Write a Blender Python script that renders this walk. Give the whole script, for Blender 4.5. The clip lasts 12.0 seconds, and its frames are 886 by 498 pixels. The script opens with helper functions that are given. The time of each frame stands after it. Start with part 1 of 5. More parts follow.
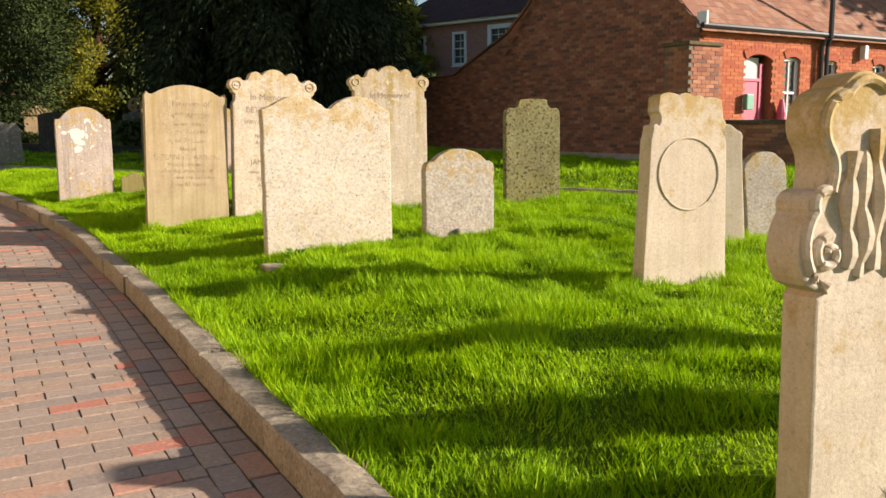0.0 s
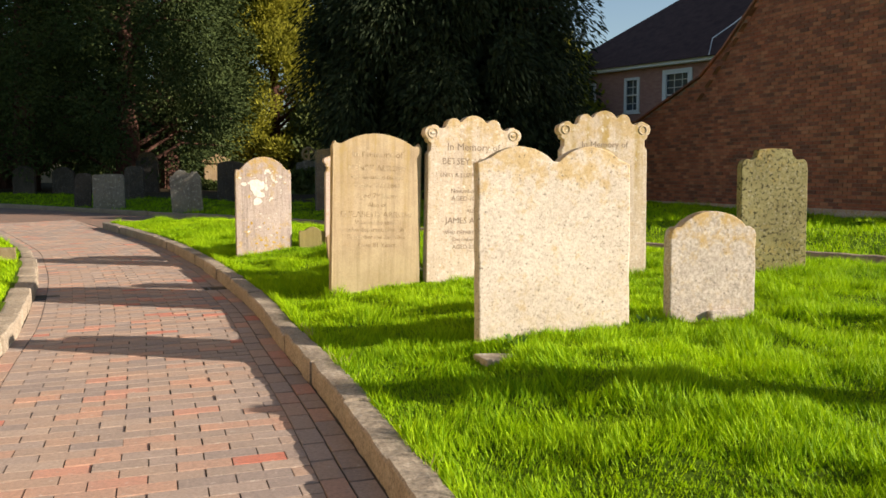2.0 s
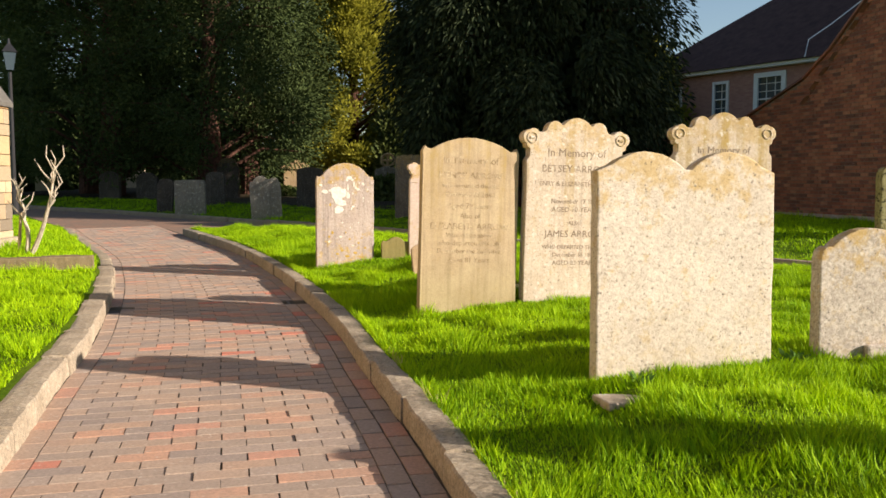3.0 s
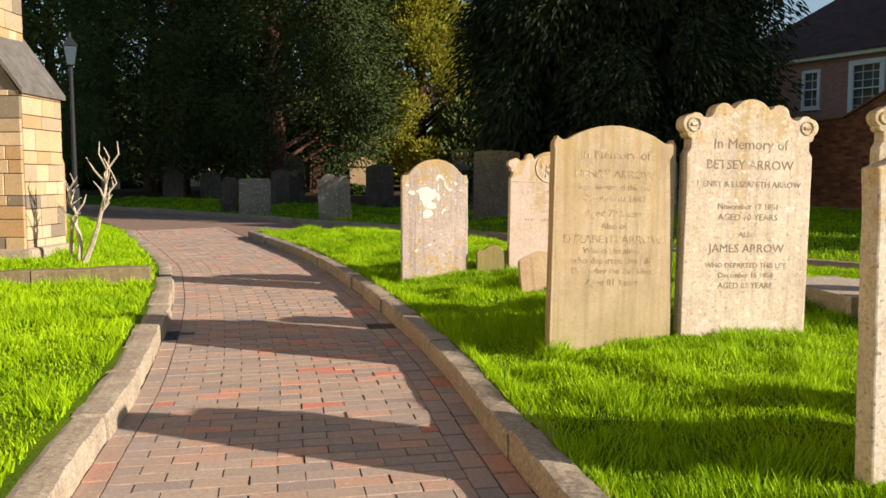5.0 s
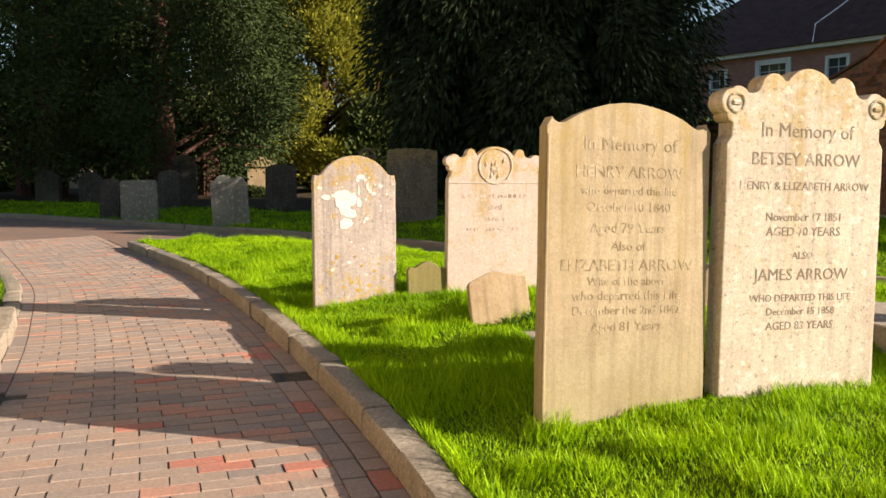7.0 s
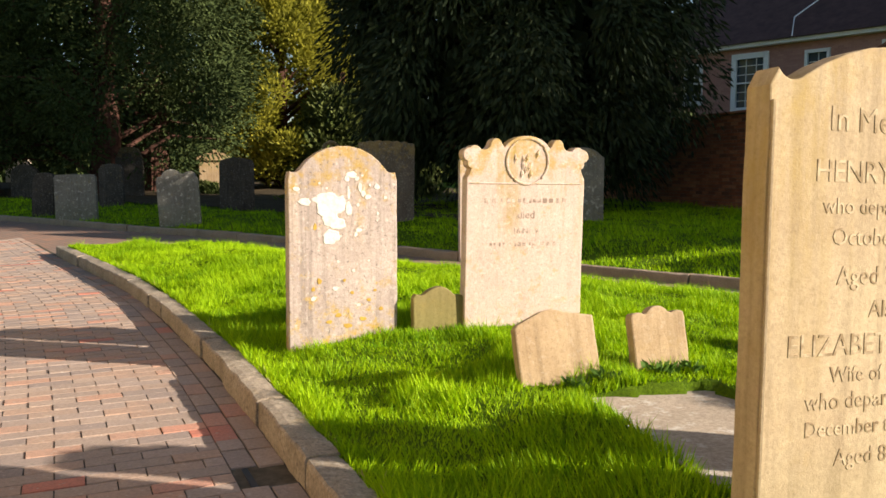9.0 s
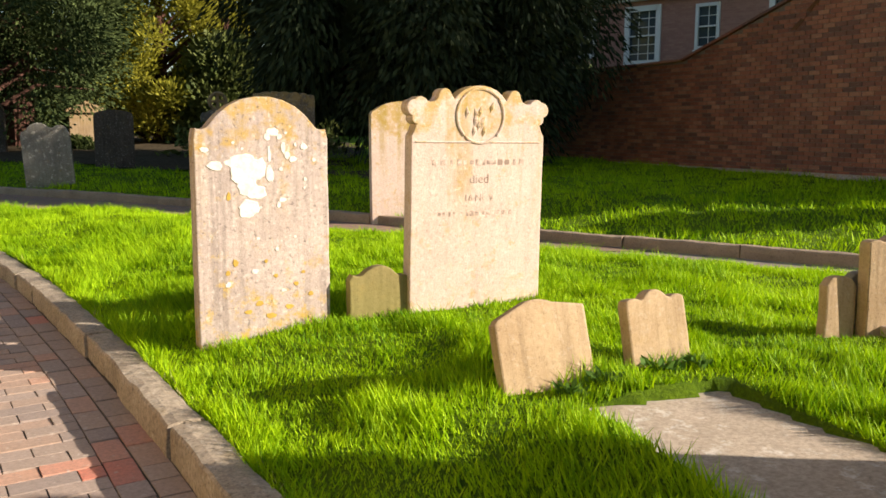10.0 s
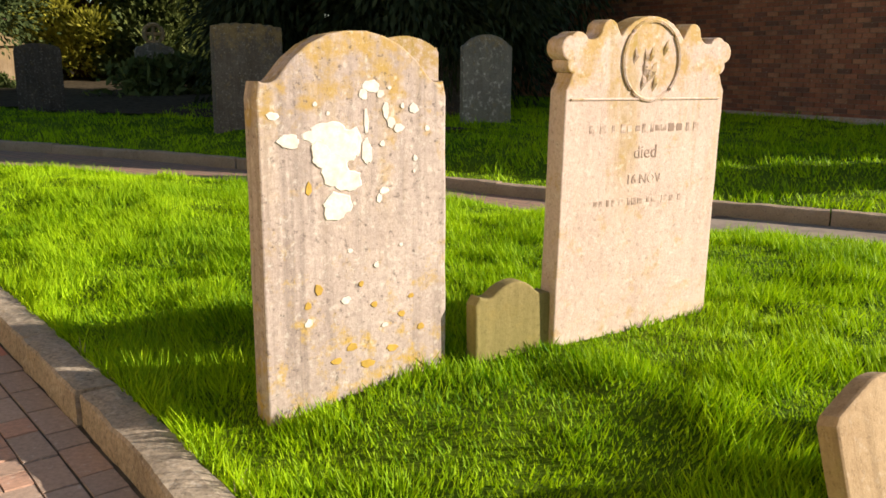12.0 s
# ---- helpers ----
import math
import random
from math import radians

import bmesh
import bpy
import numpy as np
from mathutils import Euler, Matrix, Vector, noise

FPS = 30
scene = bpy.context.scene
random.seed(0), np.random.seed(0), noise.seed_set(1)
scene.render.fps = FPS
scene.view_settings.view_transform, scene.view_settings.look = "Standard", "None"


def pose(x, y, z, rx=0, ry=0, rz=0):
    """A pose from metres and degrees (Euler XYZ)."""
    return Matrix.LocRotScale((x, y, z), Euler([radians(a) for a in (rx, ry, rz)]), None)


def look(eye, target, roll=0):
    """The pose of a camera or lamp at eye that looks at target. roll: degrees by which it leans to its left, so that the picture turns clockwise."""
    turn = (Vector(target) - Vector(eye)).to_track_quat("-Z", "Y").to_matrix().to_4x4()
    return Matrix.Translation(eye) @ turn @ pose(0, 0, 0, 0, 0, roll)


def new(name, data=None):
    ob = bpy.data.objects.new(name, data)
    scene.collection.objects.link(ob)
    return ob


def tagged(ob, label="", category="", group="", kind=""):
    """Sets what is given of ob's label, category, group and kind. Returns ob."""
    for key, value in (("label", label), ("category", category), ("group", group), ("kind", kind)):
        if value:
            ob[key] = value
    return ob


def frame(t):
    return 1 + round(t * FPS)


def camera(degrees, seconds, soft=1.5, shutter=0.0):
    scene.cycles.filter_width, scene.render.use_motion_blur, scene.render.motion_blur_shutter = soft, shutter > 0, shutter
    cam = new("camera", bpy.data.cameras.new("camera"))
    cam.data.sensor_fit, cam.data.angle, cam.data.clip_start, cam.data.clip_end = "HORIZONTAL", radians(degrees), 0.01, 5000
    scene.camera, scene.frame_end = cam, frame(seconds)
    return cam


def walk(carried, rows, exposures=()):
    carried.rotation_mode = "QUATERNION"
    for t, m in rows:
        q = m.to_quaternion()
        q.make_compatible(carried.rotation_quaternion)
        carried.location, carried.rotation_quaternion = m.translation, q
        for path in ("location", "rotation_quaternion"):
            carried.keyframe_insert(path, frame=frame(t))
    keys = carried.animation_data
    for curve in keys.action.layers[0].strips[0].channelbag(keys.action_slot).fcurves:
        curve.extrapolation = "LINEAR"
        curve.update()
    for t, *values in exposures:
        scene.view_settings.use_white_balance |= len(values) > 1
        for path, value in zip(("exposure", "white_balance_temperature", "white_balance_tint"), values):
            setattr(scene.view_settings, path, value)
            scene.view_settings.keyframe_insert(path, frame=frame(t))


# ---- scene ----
cam = camera(55.0, 12.0, soft=1.6)
METRES, EYE, TILT, LEAN, TURN = 10.0, 1.2, 4.2, 1.4, 0.0
ROWS = [
    (0.0, 0.0, 0.0, 0.0, 0.23, -12.38, -1.05),
    (0.5, -0.0141, 0.0366, -0.0034, 2.97, -12.33, -1.32),
    (1.0, -0.0321, 0.0664, -0.0034, 5.78, -11.36, -1.22),
    (1.5, -0.0513, 0.0938, -0.0015, 7.3, -9.73, -0.63),
    (2.0, -0.0642, 0.1278, -0.0049, 10.57, -9.35, -0.55),
    (2.5, -0.0791, 0.158, -0.0086, 13.88, -9.6, -0.7),
    (3.0, -0.0968, 0.1912, -0.0087, 15.59, -8.97, -0.4),
    (3.5, -0.1133, 0.2268, -0.0117, 19.63, -8.75, -0.5),
    (5.5, -0.2051, 0.355, -0.0204, 19.02, -9.34, 0.58),
    (6.0, -0.2224, 0.3952, -0.0254, 14.95, -9.14, 0.16),
    (6.5, -0.2398, 0.4368, -0.0286, 13.59, -9.11, -0.14),
    (8.5, -0.3152, 0.5994, -0.04, 10.23, -9.18, -0.35),
    (9.0, -0.3361, 0.6418, -0.0432, 9.93, -9.42, -0.81),
    (9.5, -0.3599, 0.6827, -0.045, 7.0, -10.87, -1.5),
    (10.0, -0.38, 0.7236, -0.0482, 2.32, -12.4, -1.41),
    (10.5, -0.4041, 0.7631, -0.0514, -5.06, -13.66, -1.83),
    (11.0, -0.4251, 0.7974, -0.0546, -10.13, -15.13, -2.4),
    (11.5, -0.4485, 0.8356, -0.0566, -7.18, -16.4, -2.66),
    (12.0, -0.4745, 0.8727, -0.056, -2.63, -16.55, -1.94),
]
walk(cam, [(t, pose(0, 0, EYE, TILT, LEAN, TURN) @ pose(METRES * x, METRES * y, METRES * z, 90 + pitch, roll, yaw)) for t, x, y, z, yaw, pitch, roll in ROWS],
     exposures=[(0.0, 0.98), (3.5, 0.98), (5.5, 0.94), (6.5, 1.02), (8.5, 1.15), (10.5, 1.23), (12.0, 1.08)])

# ---- light ----
SUN_EL, SUN_AZ = 20.0, 93.0          # degrees; azimuth clockwise from +y
world = bpy.data.worlds.new("sky")
scene.world = world
world.use_nodes = True
wn = world.node_tree.nodes
sky = wn.new("ShaderNodeTexSky")
sky.sky_type, sky.sun_disc = "NISHITA", False
sky.sun_elevation, sky.sun_rotation = radians(SUN_EL), radians(SUN_AZ)
sky.air_density, sky.dust_density, sky.ozone_density = 1.0, 0.6, 1.0
world.node_tree.links.new(sky.outputs[0], wn["Background"].inputs[0])
wn["Background"].inputs[1].default_value = 0.07
sun_data = bpy.data.lights.new("sun", "SUN")
sun_data.energy, sun_data.angle, sun_data.color = 5.0, radians(0.5), (1.0, 0.87, 0.75)
sun = new("sun", sun_data)
sun_way = Vector((math.sin(radians(SUN_AZ)) * math.cos(radians(SUN_EL)), math.cos(radians(SUN_AZ)) * math.cos(radians(SUN_EL)), math.sin(radians(SUN_EL))))
sun.matrix_world = look(sun_way * 60, (0, 0, 0))


# ---- materials ----
def nodes_of(name, rough=0.8, spec=0.3):
    m = bpy.data.materials.new(name)
    m.use_nodes = True
    nt = m.node_tree
    b = nt.nodes["Principled BSDF"]
    b.inputs["Roughness"].default_value = rough
    b.inputs["Specular IOR Level"].default_value = spec
    return m, nt, b


def coords(nt, kind="Object", scale=(1, 1, 1)):
    c = nt.nodes.new("ShaderNodeTexCoord")
    mp = nt.nodes.new("ShaderNodeMapping")
    mp.inputs["Scale"].default_value = scale
    nt.links.new(c.outputs[kind], mp.inputs[0])
    return mp.outputs[0]


def world_coords(nt, scale=(1, 1, 1)):
    g = nt.nodes.new("ShaderNodeNewGeometry")
    mp = nt.nodes.new("ShaderNodeMapping")
    mp.inputs["Scale"].default_value = scale
    nt.links.new(g.outputs["Position"], mp.inputs[0])
    return mp.outputs[0]


def noise_tex(nt, vec, scale, detail=6.0, rough=0.6):
    n = nt.nodes.new("ShaderNodeTexNoise")
    n.inputs["Scale"].default_value, n.inputs["Detail"].default_value, n.inputs["Roughness"].default_value = scale, detail, rough
    nt.links.new(vec, n.inputs["Vector"])
    return n.outputs["Fac"]


def ramp(nt, fac, *stops):
    r = nt.nodes.new("ShaderNodeValToRGB")
    e = r.color_ramp.elements
    while len(e) < len(stops):
        e.new(0.5)
    for k, (p, c) in enumerate(stops):
        e[k].position = p
        e[k].color = (*c, 1) if isinstance(c, tuple) else (c, c, c, 1)
    nt.links.new(fac, r.inputs[0])
    return r.outputs[0]


def mix(nt, fac, a, b, mode="MIX"):
    n = nt.nodes.new("ShaderNodeMix")
    n.data_type, n.blend_type = "RGBA", mode
    for sock, v in ((n.inputs["Factor"], fac), (n.inputs["A"], a), (n.inputs["B"], b)):
        if isinstance(v, (int, float)):
            sock.default_value = v
        elif isinstance(v, tuple):
            sock.default_value = (*v, 1)
        else:
            nt.links.new(v, sock)
    return n.outputs["Result"]


def math_node(nt, op, a, b=0.0):
    n = nt.nodes.new("ShaderNodeMath")
    n.operation = op
    for sock, v in zip(n.inputs, (a, b)):
        if isinstance(v, (int, float)):
            sock.default_value = v
        else:
            nt.links.new(v, sock)
    return n.outputs[0]


def bump(nt, bsdf, height, strength=0.4, dist=0.01):
    n = nt.nodes.new("ShaderNodeBump")
    n.inputs["Strength"].default_value, n.inputs["Distance"].default_value = strength, dist
    nt.links.new(height, n.inputs["Height"])
    nt.links.new(n.outputs[0], bsdf.inputs["Normal"])


def colour(nt, bsdf, c):
    nt.links.new(c, bsdf.inputs["Base Color"])


def stone_mat(name, base, dark, gold=0.5, white=0.4, streak=0.4, top=1.2, pit=0.5, gold_low=0.0, green=0.0, run=0.0, mottle=0.0, white_scale=34.0):
    """Weathered limestone: mottled base, dark vertical streaks, ochre lichen (more of it near the top edge and the foot), pale lichen spots."""
    m, nt, b = nodes_of(name, 0.9, 0.15)
    v = coords(nt)
    rnd = nt.nodes.new("ShaderNodeObjectInfo").outputs["Random"]
    shift = nt.nodes.new("ShaderNodeVectorMath")
    shift.operation = "ADD"
    nt.links.new(v, shift.inputs[0])
    nt.links.new(math_node(nt, "MULTIPLY", rnd, 37.0), shift.inputs[1])
    v2 = shift.outputs[0]
    big = noise_tex(nt, v2, 3.0, 8.0, 0.65)
    fine = noise_tex(nt, v2, 75.0, 8.0, 0.75)
    c = mix(nt, ramp(nt, big, (0.3, 0.0), (0.7, 1.0)), dark, base)
    c = mix(nt, ramp(nt, fine, (0.36, 0.32), (0.53, 0.0)), c, tuple(x * 0.55 for x in dark))
    c = mix(nt, ramp(nt, noise_tex(nt, v2, 140.0, 6.0, 0.75), (0.5, 0.0), (0.7, 0.28)), c, tuple(min(0.8, x * 1.28) for x in base))
    if streak:
        sm = nt.nodes.new("ShaderNodeMapping")
        sm.inputs["Scale"].default_value = (17.0, 17.0, 0.9)
        nt.links.new(v2, sm.inputs[0])
        s = noise_tex(nt, sm.outputs[0], 1.6, 6.0, 0.62)
        c = mix(nt, math_node(nt, "MULTIPLY", ramp(nt, s, (0.46, 0.0), (0.64, 1.0)), streak), c, tuple(x * 0.5 for x in dark))
    if mottle:
        mo = noise_tex(nt, v2, 46.0, 9.0, 0.78)
        c = mix(nt, math_node(nt, "MULTIPLY", ramp(nt, mo, (0.40, 1.0), (0.53, 0.0)), mottle), c, tuple(x * 0.55 for x in dark))
        c = mix(nt, math_node(nt, "MULTIPLY", ramp(nt, mo, (0.52, 0.0), (0.64, 1.0)), mottle * 0.7), c, tuple(min(0.78, x * 1.22) for x in base))
    sep = nt.nodes.new("ShaderNodeSeparateXYZ")
    nt.links.new(v, sep.inputs[0])
    z = sep.outputs["Z"]
    mid = noise_tex(nt, v2, 9.0, 8.0, 0.7)
    if gold:
        near = math_node(nt, "MULTIPLY", math_node(nt, "SUBTRACT", z, top - 0.38), 2.2)
        near.node.use_clamp = True
        pat = math_node(nt, "ADD", mid, math_node(nt, "MULTIPLY", near, 0.22))
        c = mix(nt, math_node(nt, "MULTIPLY", ramp(nt, pat, (0.57, 0.0), (0.72, 1.0)), gold), c, (0.42, 0.27, 0.055))
    if gold_low:
        low = math_node(nt, "MULTIPLY", math_node(nt, "SUBTRACT", 0.62, z), 1.6)
        low.node.use_clamp = True
        pat = math_node(nt, "ADD", noise_tex(nt, v2, 13.0, 8.0, 0.72), math_node(nt, "MULTIPLY", low, 0.15))
        c = mix(nt, math_node(nt, "MULTIPLY", ramp(nt, pat, (0.63, 0.0), (0.75, 1.0)), gold_low), c, (0.46, 0.31, 0.08))
    if run:
        rm = nt.nodes.new("ShaderNodeMapping")
        rm.inputs["Scale"].default_value = (9.0, 9.0, 0.55)
        nt.links.new(v2, rm.inputs[0])
        high = math_node(nt, "MULTIPLY", math_node(nt, "SUBTRACT", z, 0.35), 1.3)
        high.node.use_clamp = True
        rr = math_node(nt, "MULTIPLY", ramp(nt, noise_tex(nt, rm.outputs[0], 1.0, 5.0, 0.6), (0.5, 0.0), (0.62, 1.0)), math_node(nt, "MULTIPLY", high, run))
        c = mix(nt, math_node(nt, "MULTIPLY", rr, ramp(nt, mid, (0.35, 0.35), (0.6, 1.0))), c, (0.36, 0.25, 0.07))
    if green:
        low = math_node(nt, "MULTIPLY", math_node(nt, "SUBTRACT", 0.45, z), 2.2)
        low.node.use_clamp = True
        c = mix(nt, math_node(nt, "MULTIPLY", math_node(nt, "ADD", low, ramp(nt, big, (0.5, 0.0), (0.75, 0.5))), green), c, (0.20, 0.20, 0.05))
    if white:
        w = noise_tex(nt, v2, white_scale, 8.0, 0.7)
        c = mix(nt, math_node(nt, "MULTIPLY", ramp(nt, w, (0.55, 0.0), (0.68, 1.0)), white), c, (0.66, 0.62, 0.53))
    if pit:
        p = noise_tex(nt, v2, 48.0 if pit < 0.9 else 30.0, 5.0, 0.7)
        c = mix(nt, math_node(nt, "MULTIPLY", ramp(nt, p, (0.33 + 0.06 * (pit > 0.9), 1.0), (0.42 + 0.06 * (pit > 0.9), 0.0)), pit), c, tuple(x * 0.22 for x in dark))
    colour(nt, b, c)
    hgt = mix(nt, 0.45, fine, noise_tex(nt, v2, 12.0, 8.0, 0.7))
    bump(nt, b, hgt, 0.4, 0.010)
    return m


PALE, PALED = (0.60, 0.50, 0.37), (0.42, 0.34, 0.25)
M_C = stone_mat("stone pale pitted", (0.65, 0.57, 0.465), (0.50, 0.425, 0.335), 0.6, 0.5, 0.0, 1.10, 0.85, 0.25, 0.0, 0.0, 0.45, 26.0)
M_A = stone_mat("stone buff sandstone", (0.54, 0.43, 0.275), (0.37, 0.275, 0.165), 0.2, 0.0, 0.36, 1.45, 0.15, 0.0, 0.25, 0.6, 0.1)
M_B = stone_mat("stone cream flaking", (0.64, 0.54, 0.42), (0.48, 0.39, 0.29), 0.5, 0.9, 0.3, 1.45, 0.7, 0.0, 0.0, 0.75, 0.25, 20.0)
M_W = stone_mat("stone grey lichened", (0.53, 0.44, 0.375), (0.38, 0.305, 0.26), 0.8, 0.55, 0.6, 1.2, 0.65, 1.0, 0.0, 0.4, 0.25)
M_H = stone_mat("stone pinkish cream", (0.61, 0.485, 0.40), (0.51, 0.39, 0.315), 0.75, 0.55, 0.15, 1.2, 0.4, 0.3, 0.0, 1.0, 0.18)
M_F = stone_mat("stone dark moss-pitted", (0.30, 0.27, 0.13), (0.16, 0.14, 0.06), 0.5, 0.3, 0.2, 1.3, 1.0, 0.3, 0.4)
M_D = stone_mat("stone speckled grey", (0.56, 0.49, 0.41), (0.36, 0.31, 0.255), 0.7, 0.7, 0.0, 0.75, 0.8, 0.2, 0.0, 0.0, 0.6)
M_S = stone_mat("stone small sandstone", (0.48, 0.36, 0.215), (0.34, 0.235, 0.13), 0.2, 0.2, 0.4, 0.8, 0.3)
M_G = stone_mat("stone pale ochre-topped", (0.68, 0.57, 0.44), (0.53, 0.43, 0.32), 0.75, 0.3, 0.15, 1.2, 0.3, 0.0, 0.0, 0.2, 0.1)
# the next three put the far stones' tree shade into their base colours
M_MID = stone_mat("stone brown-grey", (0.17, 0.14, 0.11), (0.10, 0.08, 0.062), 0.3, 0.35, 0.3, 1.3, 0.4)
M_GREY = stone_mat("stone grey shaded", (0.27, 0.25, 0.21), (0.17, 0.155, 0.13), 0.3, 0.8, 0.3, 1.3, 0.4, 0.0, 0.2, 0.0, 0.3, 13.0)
M_DARK = stone_mat("stone dark shaded", (0.10, 0.08, 0.065), (0.05, 0.042, 0.034), 0.2, 0.3, 0.4, 1.3, 0.4)
M_SLAB = stone_mat("stone ledger", (0.50, 0.41, 0.31), (0.38, 0.31, 0.225), 0.0, 0.9, 0.0, 9.0, 0.3, 0.0, 0.0, 0.0, 0.45, 10.0)
M_KERB = stone_mat("stone kerb", (0.45, 0.375, 0.275), (0.26, 0.21, 0.15), 0.2, 0.35, 0.0, 9.0, 0.6, 0.0, 0.0, 0.0, 0.5)
M_FARKERB = stone_mat("stone dark edging", (0.38, 0.29, 0.20), (0.24, 0.18, 0.12), 0.1, 0.1, 0.0, 9.0, 0.4)


def plain_mat(name, c, rough=0.7, spec=0.3, var=0.25, scale=12.0, metal=0.0):
    m, nt, b = nodes_of(name, rough, spec)
    n = noise_tex(nt, coords(nt), scale, 7.0, 0.65)
    colour(nt, b, mix(nt, ramp(nt, n, (0.3, 0.0), (0.7, 1.0)), tuple(x * (1 - var) for x in c), tuple(min(1, x * (1 + var * 0.5)) for x in c)))
    b.inputs["Metallic"].default_value = metal
    bump(nt, b, n, 0.2, 0.004)
    return m


def brick_piece_mat(name, stops, dirt=(0.10, 0.085, 0.07), grime=0.5, island=True):
    m, nt, b = nodes_of(name, 0.88, 0.2)
    if island:
        r = nt.nodes.new("ShaderNodeNewGeometry").outputs["Random Per Island"]
    else:
        r = nt.nodes.new("ShaderNodeObjectInfo").outputs["Random"]
    c = ramp(nt, r, *stops)
    c.node.color_ramp.interpolation = "CONSTANT"
    v = world_coords(nt)
    n1 = noise_tex(nt, v, 2.2, 6.0, 0.6)
    n2 = noise_tex(nt, v, 60.0, 8.0, 0.7)
    c = mix(nt, math_node(nt, "MULTIPLY", ramp(nt, n1, (0.38, 0.0), (0.68, 1.0)), grime), c, dirt)
    c = mix(nt, ramp(nt, n2, (0.32, 0.45), (0.6, 0.0)), c, tuple(x * 0.4 for x in dirt))
    c = mix(nt, ramp(nt, noise_tex(nt, v, 33.0, 3.0, 0.5), (0.64, 0.0), (0.70, 0.5)), c, (0.5, 0.43, 0.35))
    colour(nt, b, c)
    bump(nt, b, n2, 0.5, 0.006)
    return m


PAVE = ((0.0, (0.37, 0.285, 0.225)), (0.2, (0.43, 0.31, 0.23)), (0.36, (0.32, 0.255, 0.215)), (0.5, (0.46, 0.31, 0.22)), (0.64, (0.40, 0.31, 0.25)), (0.76, (0.53, 0.31, 0.21)), (0.86, (0.45, 0.34, 0.26)), (0.93, (0.56, 0.28, 0.19)), (0.98, (0.57, 0.20, 0.13)))
M_PAVE = brick_piece_mat("paver clay", PAVE, (0.35, 0.275, 0.22), 0.45, True)
M_PAVE1 = brick_piece_mat("paver clay single", PAVE, (0.35, 0.275, 0.22), 0.45, False)
WALLB = ((0.0, (0.42, 0.165, 0.095)), (0.25, (0.33, 0.125, 0.075)), (0.45, (0.48, 0.195, 0.11)), (0.65, (0.26, 0.115, 0.08)), (0.82, (0.52, 0.24, 0.14)), (0.94, (0.19, 0.095, 0.07)))
M_WALLB = brick_piece_mat("wall brick", WALLB, (0.16, 0.085, 0.06), 0.55, True)
M_WALLB1 = brick_piece_mat("wall brick single", WALLB, (0.16, 0.085, 0.06), 0.55, False)
M_ORANGEB = brick_piece_mat("orange brick", ((0.0, (0.52, 0.16, 0.07)), (0.3, (0.47, 0.13, 0.06)), (0.6, (0.56, 0.19, 0.085)), (0.85, (0.42, 0.11, 0.055))), (0.4, 0.12, 0.07), 0.25, True)
M_SANDB = brick_piece_mat("sandstone block", ((0.0, (0.50, 0.36, 0.20)), (0.22, (0.56, 0.42, 0.26)), (0.42, (0.47, 0.29, 0.14)), (0.56, (0.40, 0.31, 0.20)), (0.72, (0.20, 0.17, 0.13)), (0.86, (0.58, 0.44, 0.28))), (0.28, 0.2, 0.12), 0.35, False)
M_TILE = brick_piece_mat("roof tile", ((0.0, (0.36, 0.17, 0.10)), (0.3, (0.42, 0.21, 0.13)), (0.6, (0.30, 0.14, 0.09)), (0.85, (0.40, 0.24, 0.17))), (0.26, 0.15, 0.11), 0.5, True)
M_MORTAR = plain_mat("mortar", (0.22, 0.18, 0.14), 0.95, 0.1, 0.4, 30.0)
M_BED = plain_mat("path bed sand and moss", (0.12, 0.10, 0.07), 0.95, 0.1, 0.6, 9.0)
M_WHITE = plain_mat("white paint", (0.78, 0.78, 0.76), 0.5, 0.4, 0.08)
M_BLACK = plain_mat("black paint", (0.018, 0.018, 0.02), 0.45, 0.4, 0.3)
M_PINK = plain_mat("pink painted door", (0.55, 0.10, 0.16), 0.5, 0.4, 0.15)
M_GREENP = plain_mat("green painted box", (0.14, 0.36, 0.24), 0.5, 0.4, 0.15)
M_CURTAIN = plain_mat("net curtain", (0.62, 0.62, 0.6), 0.9, 0.1, 0.15, 5.0)
M_LEAD = plain_mat("slate weathering", (0.13, 0.12, 0.105), 0.7, 0.3, 0.4, 8.0)
M_BARK = plain_mat("red-brown bark", (0.09, 0.045, 0.032), 0.95, 0.1, 0.6, 7.0)
M_TWIG = plain_mat("pale bare twig", (0.5, 0.43, 0.33), 0.9, 0.1, 0.4, 20.0)
# near-black brown that paints the yews' deep shade on the ground
M_YEWSHADE = plain_mat("dark yew shade", (0.075, 0.058, 0.035), 0.98, 0.05, 0.6, 10.0)


def ink_mat(name, ink, stone, kept=0.44):
    """Cut letters that have flaked and filled with lichen, so that they come and go."""
    m, nt, b = nodes_of(name, 0.95, 0.1)
    v = world_coords(nt)
    worn = ramp(nt, noise_tex(nt, v, 16.0, 6.0, 0.7), (kept, 0.0), (kept + 0.16, 1.0))
    colour(nt, b, mix(nt, worn, mix(nt, noise_tex(nt, v, 70.0, 5.0), tuple(x * 0.8 for x in ink), ink), stone))
    return m


